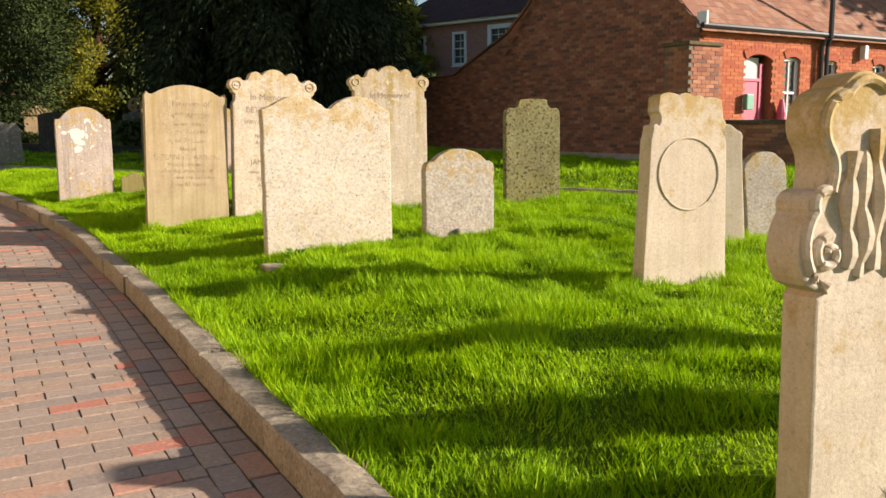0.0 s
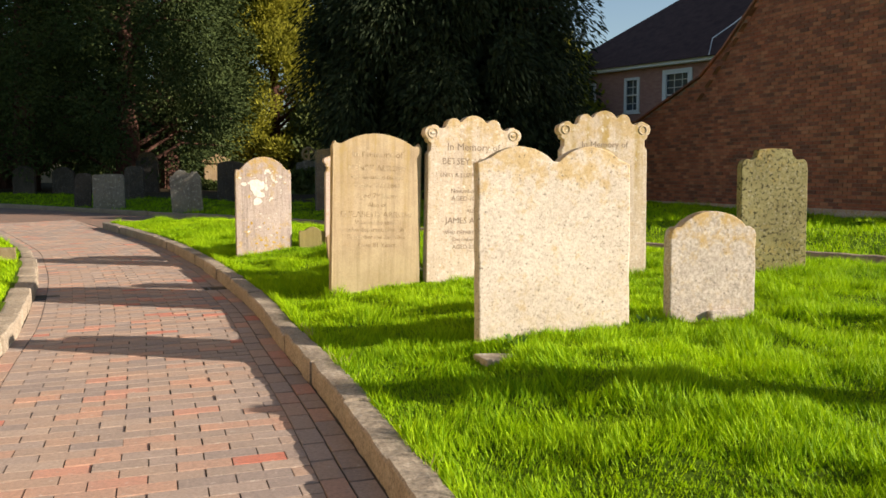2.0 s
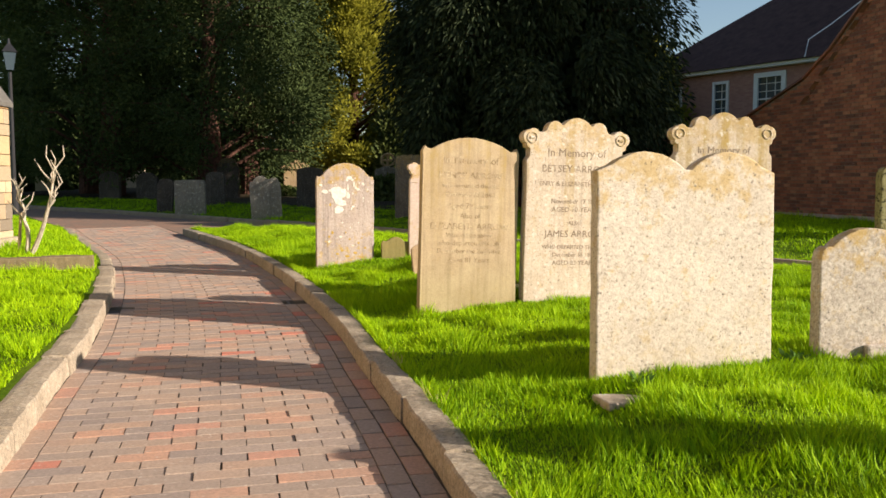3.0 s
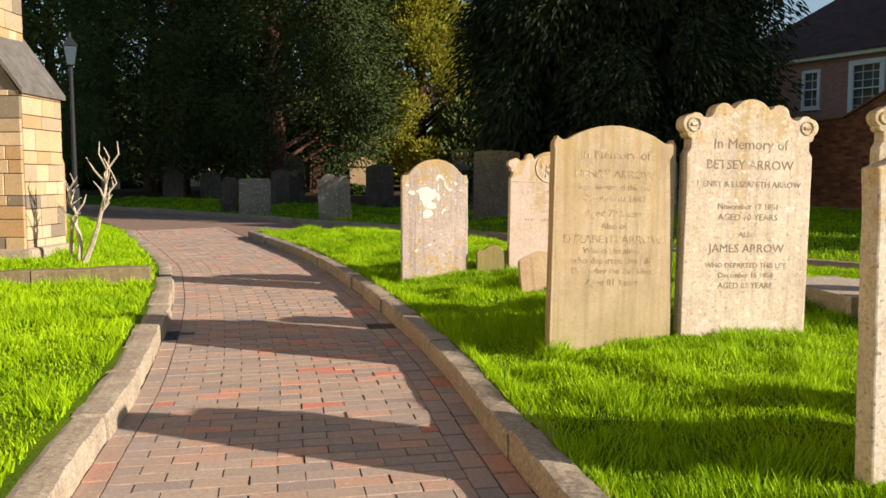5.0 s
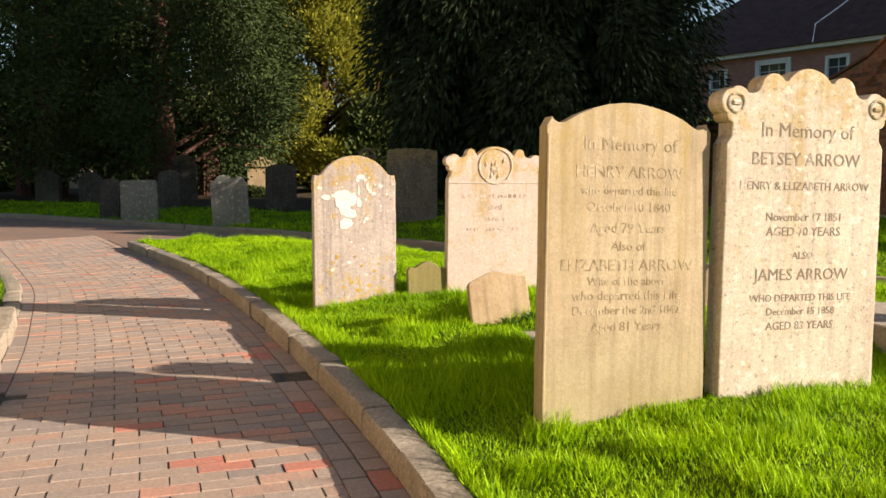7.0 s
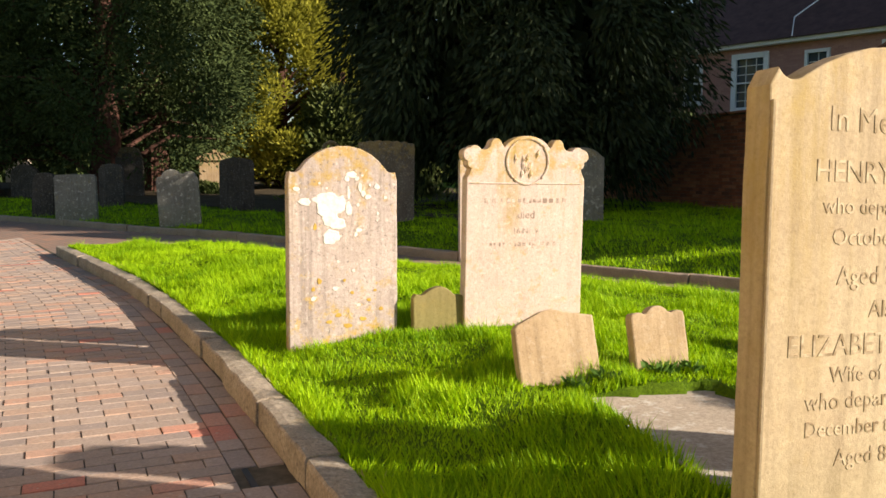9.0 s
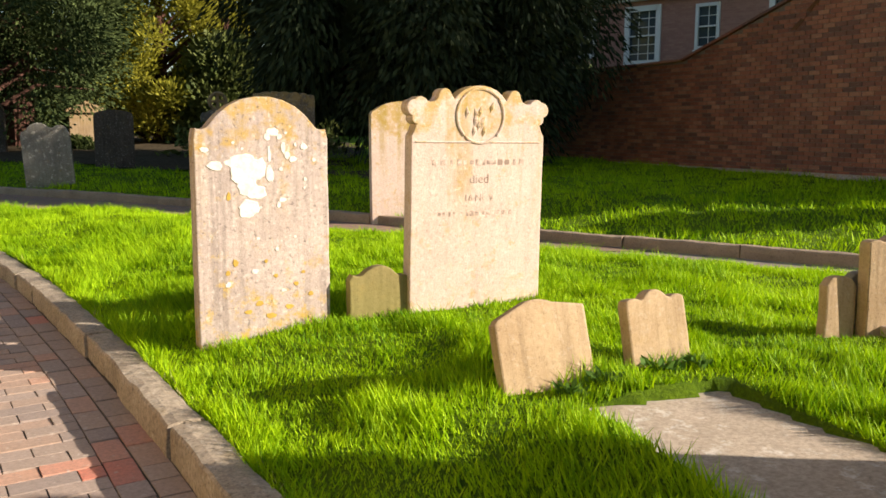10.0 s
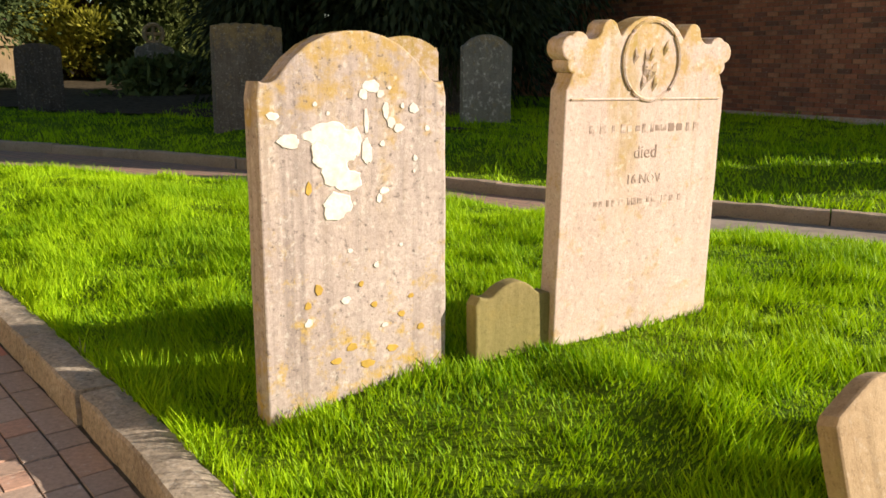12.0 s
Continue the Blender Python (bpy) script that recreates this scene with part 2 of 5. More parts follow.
M_INK = ink_mat("worn lettering", (0.29, 0.21, 0.12), (0.50, 0.40, 0.26))
M_INKH = ink_mat("worn lettering on pinkish stone", (0.30, 0.22, 0.17), (0.58, 0.46, 0.37))
M_FMORTAR = plain_mat("orange mortar", (0.36, 0.15, 0.085), 0.95, 0.1, 0.3, 30.0)
M_INKB = ink_mat("worn dark lettering", (0.25, 0.19, 0.135), (0.60, 0.52, 0.41), 0.53)
M_LICHEN = plain_mat("white crust lichen", (0.70, 0.65, 0.56), 0.95, 0.1, 0.28, 40.0)
M_LICHENY = plain_mat("ochre crust lichen", (0.50, 0.33, 0.07), 0.95, 0.1, 0.3, 30.0)


def glass_mat():
    m, nt, b = nodes_of("window glass", 0.05, 0.6)
    b.inputs["Base Color"].default_value = (0.05, 0.07, 0.09, 1)
    bump(nt, b, noise_tex(nt, coords(nt), 2.0, 2.0), 0.05, 0.02)
    return m


M_GLASS = glass_mat()


def leaf_mat(name, lo, hi, trans=0.25, rough=0.6):
    m, nt, b = nodes_of(name, rough, 0.12)
    r = nt.nodes.new("ShaderNodeNewGeometry").outputs["Random Per Island"]
    n = noise_tex(nt, world_coords(nt), 0.8, 5.0, 0.6)
    c = mix(nt, math_node(nt, "ADD", math_node(nt, "MULTIPLY", r, 0.6), ramp(nt, n, (0.3, 0.0), (0.7, 0.45))), lo, hi)
    colour(nt, b, c)
    t = nt.nodes.new("ShaderNodeBsdfTranslucent")
    nt.links.new(c, t.inputs["Color"])
    sh = nt.nodes.new("ShaderNodeMixShader")
    sh.inputs[0].default_value = trans
    nt.links.new(b.outputs[0], sh.inputs[1])
    nt.links.new(t.outputs[0], sh.inputs[2])
    nt.links.new(sh.outputs[0], nt.nodes["Material Output"].inputs[0])
    return m


M_GRASS = leaf_mat("grass blade", (0.065, 0.20, 0.002), (0.48, 0.69, 0.005), 0.33)
M_STRAW = leaf_mat("dry straw blade", (0.30, 0.24, 0.10), (0.52, 0.44, 0.22), 0.3)
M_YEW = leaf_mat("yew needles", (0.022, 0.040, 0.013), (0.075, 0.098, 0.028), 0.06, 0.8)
# sunlight put into the needle colour, as on the yews' right side
M_GOLD = leaf_mat("conifer needles painted sunlit", (0.13, 0.145, 0.02), (0.44, 0.41, 0.05), 0.45)
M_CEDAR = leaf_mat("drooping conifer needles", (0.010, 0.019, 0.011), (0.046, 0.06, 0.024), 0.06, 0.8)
M_SHRUB = leaf_mat("shrub leaves", (0.05, 0.08, 0.02), (0.16, 0.18, 0.05), 0.25)
M_WEED = leaf_mat("weed leaf", (0.06, 0.13, 0.02), (0.12, 0.22, 0.04), 0.3)


def lawn_mat():
    m, nt, b = nodes_of("lawn turf", 0.9, 0.1)
    v = world_coords(nt)
    n1, n2 = noise_tex(nt, v, 1.3, 6.0, 0.6), noise_tex(nt, v, 70.0, 6.0, 0.7)
    c = mix(nt, ramp(nt, n1, (0.35, 0.0), (0.65, 1.0)), (0.07, 0.14, 0.003), (0.14, 0.22, 0.006))
    c = mix(nt, ramp(nt, n2, (0.3, 0.75), (0.6, 0.0)), c, (0.025, 0.045, 0.004))
    colour(nt, b, c)
    bump(nt, b, n2, 0.8, 0.03)
    return m


M_LAWN = lawn_mat()


def far_pave_mat():
    m, nt, b = nodes_of("far brick paving", 0.9, 0.2)
    v = world_coords(nt)
    br = nt.nodes.new("ShaderNodeTexBrick")
    mp = nt.nodes.new("ShaderNodeMapping")
    mp.inputs["Rotation"].default_value = (0, 0, radians(40))
    nt.links.new(v, mp.inputs[0])
    nt.links.new(mp.outputs[0], br.inputs["Vector"])
    br.inputs["Scale"].default_value = 1.0
    br.inputs["Brick Width"].default_value, br.inputs["Row Height"].default_value, br.inputs["Mortar Size"].default_value = 0.225, 0.112, 0.006
    br.inputs["Color1"].default_value, br.inputs["Color2"].default_value, br.inputs["Mortar"].default_value = (0.36, 0.2, 0.13, 1), (0.27, 0.18, 0.13, 1), (0.12, 0.1, 0.07, 1)
    c = mix(nt, ramp(nt, noise_tex(nt, v, 1.2, 6.0), (0.35, 0.0), (0.7, 0.6)), br.outputs["Color"], (0.19, 0.15, 0.12))
    colour(nt, b, c)
    bump(nt, b, noise_tex(nt, v, 40.0), 0.3, 0.006)
    return m


M_FARPAVE = far_pave_mat()
M_FARPATH = plain_mat("grey path paving", (0.27, 0.22, 0.17), 0.9, 0.2, 0.35, 6.0)


# ---- mesh helpers ----
def mesh_from(name, verts, faces, material, smooth=False):
    me = bpy.data.meshes.new(name)
    verts, faces = np.asarray(verts, np.float32), np.asarray(faces, np.int32)
    k = faces.shape[1]
    me.vertices.add(len(verts))
    me.vertices.foreach_set("co", verts.ravel())
    me.loops.add(faces.size)
    me.loops.foreach_set("vertex_index", faces.ravel())
    me.polygons.add(len(faces))
    me.polygons.foreach_set("loop_start", np.arange(0, faces.size, k, dtype=np.int32))
    me.polygons.foreach_set("use_smooth", np.full(len(faces), smooth))
    me.update(calc_edges=True)
    me.validate()
    me.materials.append(material)
    return me


def part(name, bm, material, parent=None, label=""):
    """Link a bmesh as one mesh object under a thing or a part."""
    me = bpy.data.meshes.new(name)
    bm.to_mesh(me)
    bm.free()
    me.materials.append(material)
    ob = new(name, me)
    ob.parent = parent
    if label:
        ob["label"] = label
    return ob


def part_mesh(name, me, parent=None, label=""):
    ob = new(name, me)
    ob.parent = parent
    if label:
        ob["label"] = label
    return ob


def box(sx, sy, sz, at=(0, 0, 0), bev=0.0, rot=None):
    bm = bmesh.new()
    bmesh.ops.create_cube(bm, size=1, matrix=Matrix.Translation(at) @ (rot or Matrix()) @ Matrix.Diagonal((sx, sy, sz, 1)))
    if bev:
        bmesh.ops.bevel(bm, geom=bm.edges[:], offset=bev, segments=2, affect="EDGES", profile=0.6)
    return bm


def empty(name, m, label="", category="", group="", kind=""):
    e = new(name)
    e.matrix_world = m
    e.empty_display_size = 0.1
    return tagged(e, label, category, group, kind)


def roughen(bm, amp, scale, seed=0.0):
    for v in bm.verts:
        n = noise.noise_vector(v.co * scale + Vector((seed, seed * 1.7, -seed)))
        v.co += n * amp


def tube(points, radii, sides=8, bm=None):
    """A tapered tube along points."""
    bm = bm or bmesh.new()
    rings = []
    for k, p in enumerate(points):
        p = Vector(p)
        d = (Vector(points[min(k + 1, len(points) - 1)]) - Vector(points[max(k - 1, 0)])).normalized()
        a = d.orthogonal().normalized()
        b = d.cross(a)
        rings.append([bm.verts.new(p + (a * math.cos(2 * math.pi * j / sides) + b * math.sin(2 * math.pi * j / sides)) * radii[k]) for j in range(sides)])
    for r0, r1 in zip(rings, rings[1:]):
        for j in range(sides):
            bm.faces.new((r0[j], r0[(j + 1) % sides], r1[(j + 1) % sides], r1[j]))
    bm.faces.new(rings[0][::-1])
    bm.faces.new(rings[-1])
    bmesh.ops.recalc_face_normals(bm, faces=bm.faces[:])
    return bm


# ---- the lie of the land ----
SLOPE = 0.0165


def road_z(x, y):
    return SLOPE * (np.minimum(np.maximum(y, -10), 60) - 6.5)


KERB = np.array([(2.3, -2.4), (1.1, -0.2), (0.4, 1.1), (-0.34, 2.5), (-0.97, 3.61), (-1.6, 4.76), (-2.19, 5.83), (-2.98, 7.18), (-3.7, 8.43), (-4.62, 9.84), (-5.5, 11.12), (-6.3, 12.2), (-7.5, 13.75), (-8.62, 14.98), (-10.9, 17.35), (-13.4, 19.9), (-16.5, 22.2), (-21, 25.0)])


def smooth_line(pts, step=0.05):
    """A smooth curve through pts, at even steps."""
    pts = np.array(pts, float)
    out = []
    p = np.vstack([2 * pts[0] - pts[1], pts, 2 * pts[-1] - pts[-2]])
    for k in range(1, len(p) - 2):
        a, b, c, d = p[k - 1], p[k], p[k + 1], p[k + 2]
        for u in np.linspace(0, 1, 40, endpoint=False):
            out.append(0.5 * (2 * b + (c - a) * u + (2 * a - 5 * b + 4 * c - d) * u ** 2 + (3 * b - a - 3 * c + d) * u ** 3))
    out.append(pts[-1])
    out = np.array(out)
    s = np.r_[0, np.cumsum(np.linalg.norm(np.diff(out, axis=0), axis=1))]
    q = np.arange(0, s[-1], step)
    return np.c_[np.interp(q, s, out[:, 0]), np.interp(q, s, out[:, 1])]


R = smooth_line(KERB)                       # road-side edge of the kerb beside the large lawn
RT = np.gradient(R, axis=0)
for _ in range(3):
    RT = np.apply_along_axis(lambda a: np.convolve(np.pad(a, 12, mode="edge"), np.ones(25) / 25, "valid"), 0, RT)
RT /= np.linalg.norm(RT, axis=1)[:, None]
RN = np.c_[RT[:, 1], -RT[:, 0]]             # towards the lawn
STEP = 0.05
TIP = int(np.argmin(np.linalg.norm(R - (-10.75, 17.2), axis=1)))
LEFT_END = int(np.argmin(np.linalg.norm(R - RN * 1.88 - (-7.95, 11.2), axis=1)))
WIDTH = 1.88


def on_path(s, u):
    """The point at arc length s along the kerb and u metres to the lawn's side."""
    k = min(max(s / STEP, 0), len(R) - 1.001)
    i, f = int(k), k - int(k)
    return (R[i] * (1 - f) + R[i + 1] * f) + (RN[i] * (1 - f) + RN[i + 1] * f) * u


FAR_NEAR = smooth_line([(-10.6, 17.75), (-8.9, 17.6), (-7.6, 17.15), (-6.15, 16.5), (-4.33, 15.6), (-2.37, 14.5), (0.6, 12.9), (3.2, 11.3), (7, 9.0), (11, 6.5)])
FAR_KERB = smooth_line([(-30, 28.5), (-24, 26.6), (-18, 24.2), (-14.8, 22.7), (-11.4, 20.95), (-8.2, 19.5), (-5.5, 17.85), (-4.6, 17.35), (-3.1, 16.35), (-0.3, 14.8), (2.6, 13.2), (7, 10.6), (11, 8.2)])


def dist_to(x, y, line):
    q = line[::4]
    p = np.c_[np.ravel(x), np.ravel(y)]
    out = np.empty(len(p))
    for k in range(0, len(p), 20000):
        out[k:k + 20000] = np.sqrt(((p[k:k + 20000, None] - q[None]) ** 2).sum(2).min(1))
    return out.reshape(np.shape(x))


def sstep(v):
    v = np.clip(v, 0, 1)
    return v * v * (3 - 2 * v)


def value_noise(x, y, cell, seed):
    """Smooth random values from 0 to 1 over a grid of that cell."""
    g = np.random.RandomState(seed).rand(256, 256)
    u, v = x / cell + 1000.0, y / cell + 1000.0
    i, j = np.floor(u).astype(int), np.floor(v).astype(int)
    fu, fv = sstep(u - i), sstep(v - j)
    q = lambda a, b: g[(i + a) % 256, (j + b) % 256]
    return (q(0, 0) * (1 - fu) + q(1, 0) * fu) * (1 - fv) + (q(0, 1) * (1 - fu) + q(1, 1) * fu) * fv


def lumps(x, y):
    return 0.055 * (value_noise(x, y, 0.42, 5) - 0.5) + 0.03 * (value_noise(x + 0.4 * y, y, 0.19, 6) - 0.5) + 0.014 * np.sin(1.7 * x + 0.6 * np.sin(2.1 * y)) * np.cos(1.45 * y + 0.7) + 0.009 * np.sin(4.3 * x + 1.0) * np.sin(3.9 * y + 0.5 * x)


# flat stones that no grass grows through: place, turn and size
BARE = ((-2.755, 9.922, 26, 0.76, 1.5), (-1.10, 11.0, 27, 0.9, 1.4), (-1.0, 10.35, 27, 0.75, 1.0), (-1.21, 6.17, 30, 0.26, 0.2))


def under_slab(x, y):
    """1 beneath a flat stone, 0 elsewhere."""
    out = np.zeros(np.shape(x))
    for bx, by, byaw, bw, bl in BARE:
        ca, sa = math.cos(radians(byaw)), math.sin(radians(byaw))
        u, w = (x - bx) * ca + (y - by) * sa, -(x - bx) * sa + (y - by) * ca
        out = np.maximum(out, ((np.abs(u) < bw / 2 - 0.05) & (np.abs(w) < bl / 2 - 0.05)) * 1.0)
    return out


def lawn_z(x, y):
    d = dist_to(x, y, R[:TIP]) - 0.15
    e = dist_to(x, y, FAR_NEAR)
    return road_z(x, y) + 0.115 + 0.125 * sstep(d / 1.4) * sstep((e + 0.7) / 2.0) + lumps(x, y) * sstep(d / 0.6) - 0.06 * (1 - sstep(e / 0.5)) - 0.09 * under_slab(x, y)


def far_lawn_z(x, y):
    d = dist_to(x, y, FAR_KERB)
    return road_z(x, y) + 0.055 + 0.215 * sstep(d / 2.2) + lumps(x, y) * sstep(d / 0.9)


def at_lawn(x, y):
    return float(lawn_z(np.array([x]), np.array([y]))[0])


def at_far(x, y):
    return float(far_lawn_z(np.array([x]), np.array([y]))[0])


# ---- ground ----
def sheet(name, a, b, n, zf, material, label, kind="structure"):
    """A ruled sheet between two lines of plan points, n strips across, at the heights zf."""
    m = max(len(a), len(b))
    f = np.linspace(0, 1, m)
    A = np.c_[np.interp(f, np.linspace(0, 1, len(a)), np.array(a)[:, 0]), np.interp(f, np.linspace(0, 1, len(a)), np.array(a)[:, 1])]
    B = np.c_[np.interp(f, np.linspace(0, 1, len(b)), np.array(b)[:, 0]), np.interp(f, np.linspace(0, 1, len(b)), np.array(b)[:, 1])]
    w = np.linspace(0, 1, n + 1)
    P = A[None] * (1 - w)[:, None, None] + B[None] * w[:, None, None]
    z = zf(P[..., 0], P[..., 1])
    V = np.concatenate([P, z[..., None]], -1).reshape(-1, 3)
    i = np.arange(n)[:, None] * m + np.arange(m - 1)[None]
    F = np.stack([i, i + 1, i + m + 1, i + m], -1).reshape(-1, 4)
    e1, e2 = V[F[0, 1]] - V[F[0, 0]], V[F[0, 3]] - V[F[0, 0]]
    if np.cross(e1, e2)[2] < 0:
        F = F[:, ::-1]
    ob = new(name, mesh_from(name, V, F, material, True))
    return tagged(ob, label, name.split("_")[0], kind=kind)


# base ground to the horizon, with its slope evened out far away
gx = np.r_[-2500, -600, -150, -60, np.arange(-40, 41, 4), 60, 150, 600, 2500].astype(float)
gy = np.r_[-2500, -600, -150, -60, np.arange(-40, 81, 4), 150, 600, 2500].astype(float)
GX, GY = np.meshgrid(gx, gy)
GZ = SLOPE * (np.clip(GY, -10, 60) - 6.5) - 0.16
n_x = len(gx)
gi = (np.arange(len(gy) - 1)[:, None] * n_x + np.arange(n_x - 1)[None])
ground = new("ground", mesh_from("ground", np.c_[GX.ravel(), GY.ravel(), GZ.ravel()], np.stack([gi, gi + 1, gi + n_x + 1, gi + n_x], -1).reshape(-1, 4), M_LAWN))
tagged(ground, "dark earth and turf under the churchyard", "ground", kind="structure")

lawn_edge = R[:TIP] + RN[:TIP] * 0.14
outer = np.vstack([FAR_NEAR, np.array([(12.5, 3.0), (12.5, -4.0)])])[::-1]
lawn_main = sheet("lawn_1", lawn_edge, smooth_line(outer, 0.08), 150, lawn_z, M_LAWN, "bright green mown churchyard lawn with tufts")
far_outer = smooth_line([(-30, 44), (-10, 46), (5, 40), (14, 24), (18, 8)], 0.2)
lawn_far = sheet("lawn_2", FAR_KERB + np.c_[-np.gradient(FAR_KERB[:, 1]), np.gradient(FAR_KERB[:, 0])] * 2.4, far_outer, 50, far_lawn_z, M_LAWN, "shaded lawn beneath the conifers beyond the path")
# dark sheet over the lawn, painting the deep shade beneath the yews
under = FAR_KERB[:560] + 0.0
sheet("ground_litter", np.c_[under[:, 0] + 1.1, under[:, 1] + 2.3], smooth_line([(-30, 44), (-16, 45), (-8, 36), (-6.5, 22.5)], 0.2), 30, lambda x, y: far_lawn_z(x, y) + 0.03, M_YEWSHADE, "dark sheet painted as the deep shade beneath the yews")
# the path bed under the bricks, and the far junction
bed_l = R - RN * (WIDTH + 0.1)
sheet("path_bed", (R + RN * 0.05)[:TIP + 40], bed_l[:TIP + 40], 6, lambda x, y: road_z(x, y) - 0.006, M_BED, "sandy joints of a brick path with moss")
sheet("road_far", FAR_KERB[:620][::-1], R[TIP - 20:][: len(R)] - RN[TIP - 20:] * 2.6, 8, lambda x, y: road_z(x, y) - 0.02, M_FARPAVE, "red-brown brick paving where the paths meet")
sheet("path_far", FAR_KERB[520:], FAR_NEAR + 0.0, 6, lambda x, y: road_z(x, y) - 0.028, M_FARPATH, "narrow grey paved path between two lawns")

# lawns on the church side
CROSS_A, CROSS_B = np.array((-7.75, 10.62)), np.array((-12.6, 7.45))
left_line = (R - RN * (WIDTH + 0.16))


def left_z(x, y):
    return road_z(x, y) + 0.12 + 0.06 * sstep((dist_to(x, y, left_line) - 0.1) / 1.5) + lumps(x, y) * 0.7


def upper_z(x, y):
    return road_z(x, y) + 0.05 + 0.22 * sstep(dist_to(x, y, left_line) / 1.2)


lawn_left = sheet("lawn_3", left_line[:LEFT_END], smooth_line([(-6, -6), (-11, 2), (-12.6, 7.3), (-10.2, 8.95), (-7.8, 10.5)], 0.1), 26, left_z, M_LAWN, "bright green lawn beside the church path")
U0, U1 = LEFT_END + 4, LEFT_END + 190
lawn_upper = sheet("lawn_4", left_line[U0:U1], smooth_line([(-7.9, 10.75), (-12.5, 7.8), (-16, 12), (-19.5, 19.5), (-18, 21.2)], 0.1), 26, upper_z, M_LAWN, "small raised lawn at the foot of the church buttress")


# ---- kerbs ----
def kerb_piece(name, parent, line, nrm, width, height, material, seed):
    """One kerb stone along a short stretch of line, with rounded and worn upper edges."""
    bm = bmesh.new()
    sec = [(0, -0.14), (0.0, height * 0.4), (0.004, height - 0.016), (0.012, height - 0.004), (0.05, height), (width - 0.05, height), (width - 0.008, height - 0.006), (width, height - 0.02), (width, -0.14)]
    rings = []
    for p, n in zip(line, nrm):
        ring = []
        for o, h in sec:
            q = p + n * o
            co = Vector((q[0], q[1], float(road_z(q[0], q[1])) + h))
            if h > 0:
                co += noise.noise_vector(co * 5.0 + Vector((seed, 0, 0))) * 0.010 + noise.noise_vector(co * 19.0) * 0.005
            ring.append(bm.verts.new(co))
        rings.append(ring)
    for a, b in zip(rings, rings[1:]):
        for j in range(len(sec) - 1):
            bm.faces.new((a[j], b[j], b[j + 1], a[j + 1]))
    bm.faces.new(rings[0])
    bm.faces.new(rings[-1][::-1])
    bmesh.ops.recalc_face_normals(bm, faces=bm.faces[:])
    for f in bm.faces:
        f.smooth = False
    return part(name, bm, material, parent)


def kerb_run(name, label, line, nrm, width, height, material, lengths, start=0):
    e = empty(name, Matrix(), label, "kerb", kind="structure")
    rng, k = random.Random(len(line)), start
    while k < len(line) - 4:
        n = max(4, int(rng.choice(lengths) / STEP))
        sl = slice(k, min(k + n + 1, len(line)))
        off = rng.uniform(-0.012, 0.012)
        ln = line[sl].copy() + nrm[sl] * off
        t0 = (ln[1] - ln[0]) * 0.12
        ln[0] += t0
        ln[-1] -= t0
        if len(ln) > 3:
            kerb_piece("kerb_stone", e, ln, nrm[sl], width, height + rng.uniform(-0.008, 0.01), material, k * 0.37)
        k += n
    return e


kerb_run("kerb_1", "worn pale stone kerb between brick path and lawn", R[:TIP], RN[:TIP], 0.155, 0.13, M_KERB, (0.75, 0.9, 1.05, 0.6))
LK = R - RN * WIDTH
kerb_run("kerb_2", "worn pale stone kerb beside the church-side lawn", LK[:LEFT_END], -RN[:LEFT_END], 0.19, 0.13, M_KERB, (0.8, 1.0, 1.15))
kerb_run("kerb_4", "flush pale stone edging of the small upper lawn", LK[LEFT_END + 2:U1], -RN[LEFT_END + 2:U1], 0.17, 0.03, M_KERB, (0.8, 1.0))
FKT = np.gradient(FAR_KERB, axis=0)
FKT /= np.linalg.norm(FKT, axis=1)[:, None]
FKN = np.c_[-FKT[:, 1], FKT[:, 0]]
kerb_run("kerb_3", "dark weathered stone edging along the far path", FAR_KERB, FKN, 0.14, 0.095, M_FARKERB, (1.2, 1.5, 1.8))
CW = CROSS_A + (CROSS_B - CROSS_A) * np.linspace(0, 1, 110)[:, None]
cd = (CROSS_B - CROSS_A) / np.linalg.norm(CROSS_B - CROSS_A)
cn = np.tile(np.array((cd[1], -cd[0])), (110, 1))
kerb_run("kerb_5", "low mossy stone edging wall between two lawns", CW, cn, 0.2, 0.30, stone_mat("stone mossy edging", (0.27, 0.2, 0.12), (0.14, 0.11, 0.06), 0.3, 0.2, 0.2, 9.0, 0.5, 0.0, 0.3), (0.45, 0.6, 0.8))


# ---- gravestones ----
def outline(pts, n=9):
    """Points along straight pieces and arcs: each row is x, z and the rise of the arc to the next row."""
    out = []
    for (x0, z0, *b), (x1, z1, *_) in zip(pts, pts[1:]):
        sag = b[0] if b else 0.0
        d = Vector((x1 - x0, z1 - z0))
        side = Vector((-d.y, d.x)).normalized()
        k = n if abs(sag) > 1e-6 else max(1, int(d.length / 0.06))
        if abs(sag) < 1e-6:
            for j in range(k):
                out.append((x0 + d.x * j / k, z0 + d.y * j / k))
            continue
        c = d.length
        r = (c * c / 4 + sag * sag) / (2 * abs(sag))
        half = math.asin(min(1.0, c / (2 * r)))
        if abs(sag) > c / 2:
            half = math.pi - half
        for j in range(k):
            a = -half + 2 * half * j / k
            along = r * math.sin(a) + c / 2
            up = (r * math.cos(a) - (r - abs(sag))) * (1 if sag > 0 else -1)
            q = Vector((x0, z0)) + d.normalized() * along + side * up
            out.append((q.x, q.y))
    out.append(pts[-1][:2])
    return out


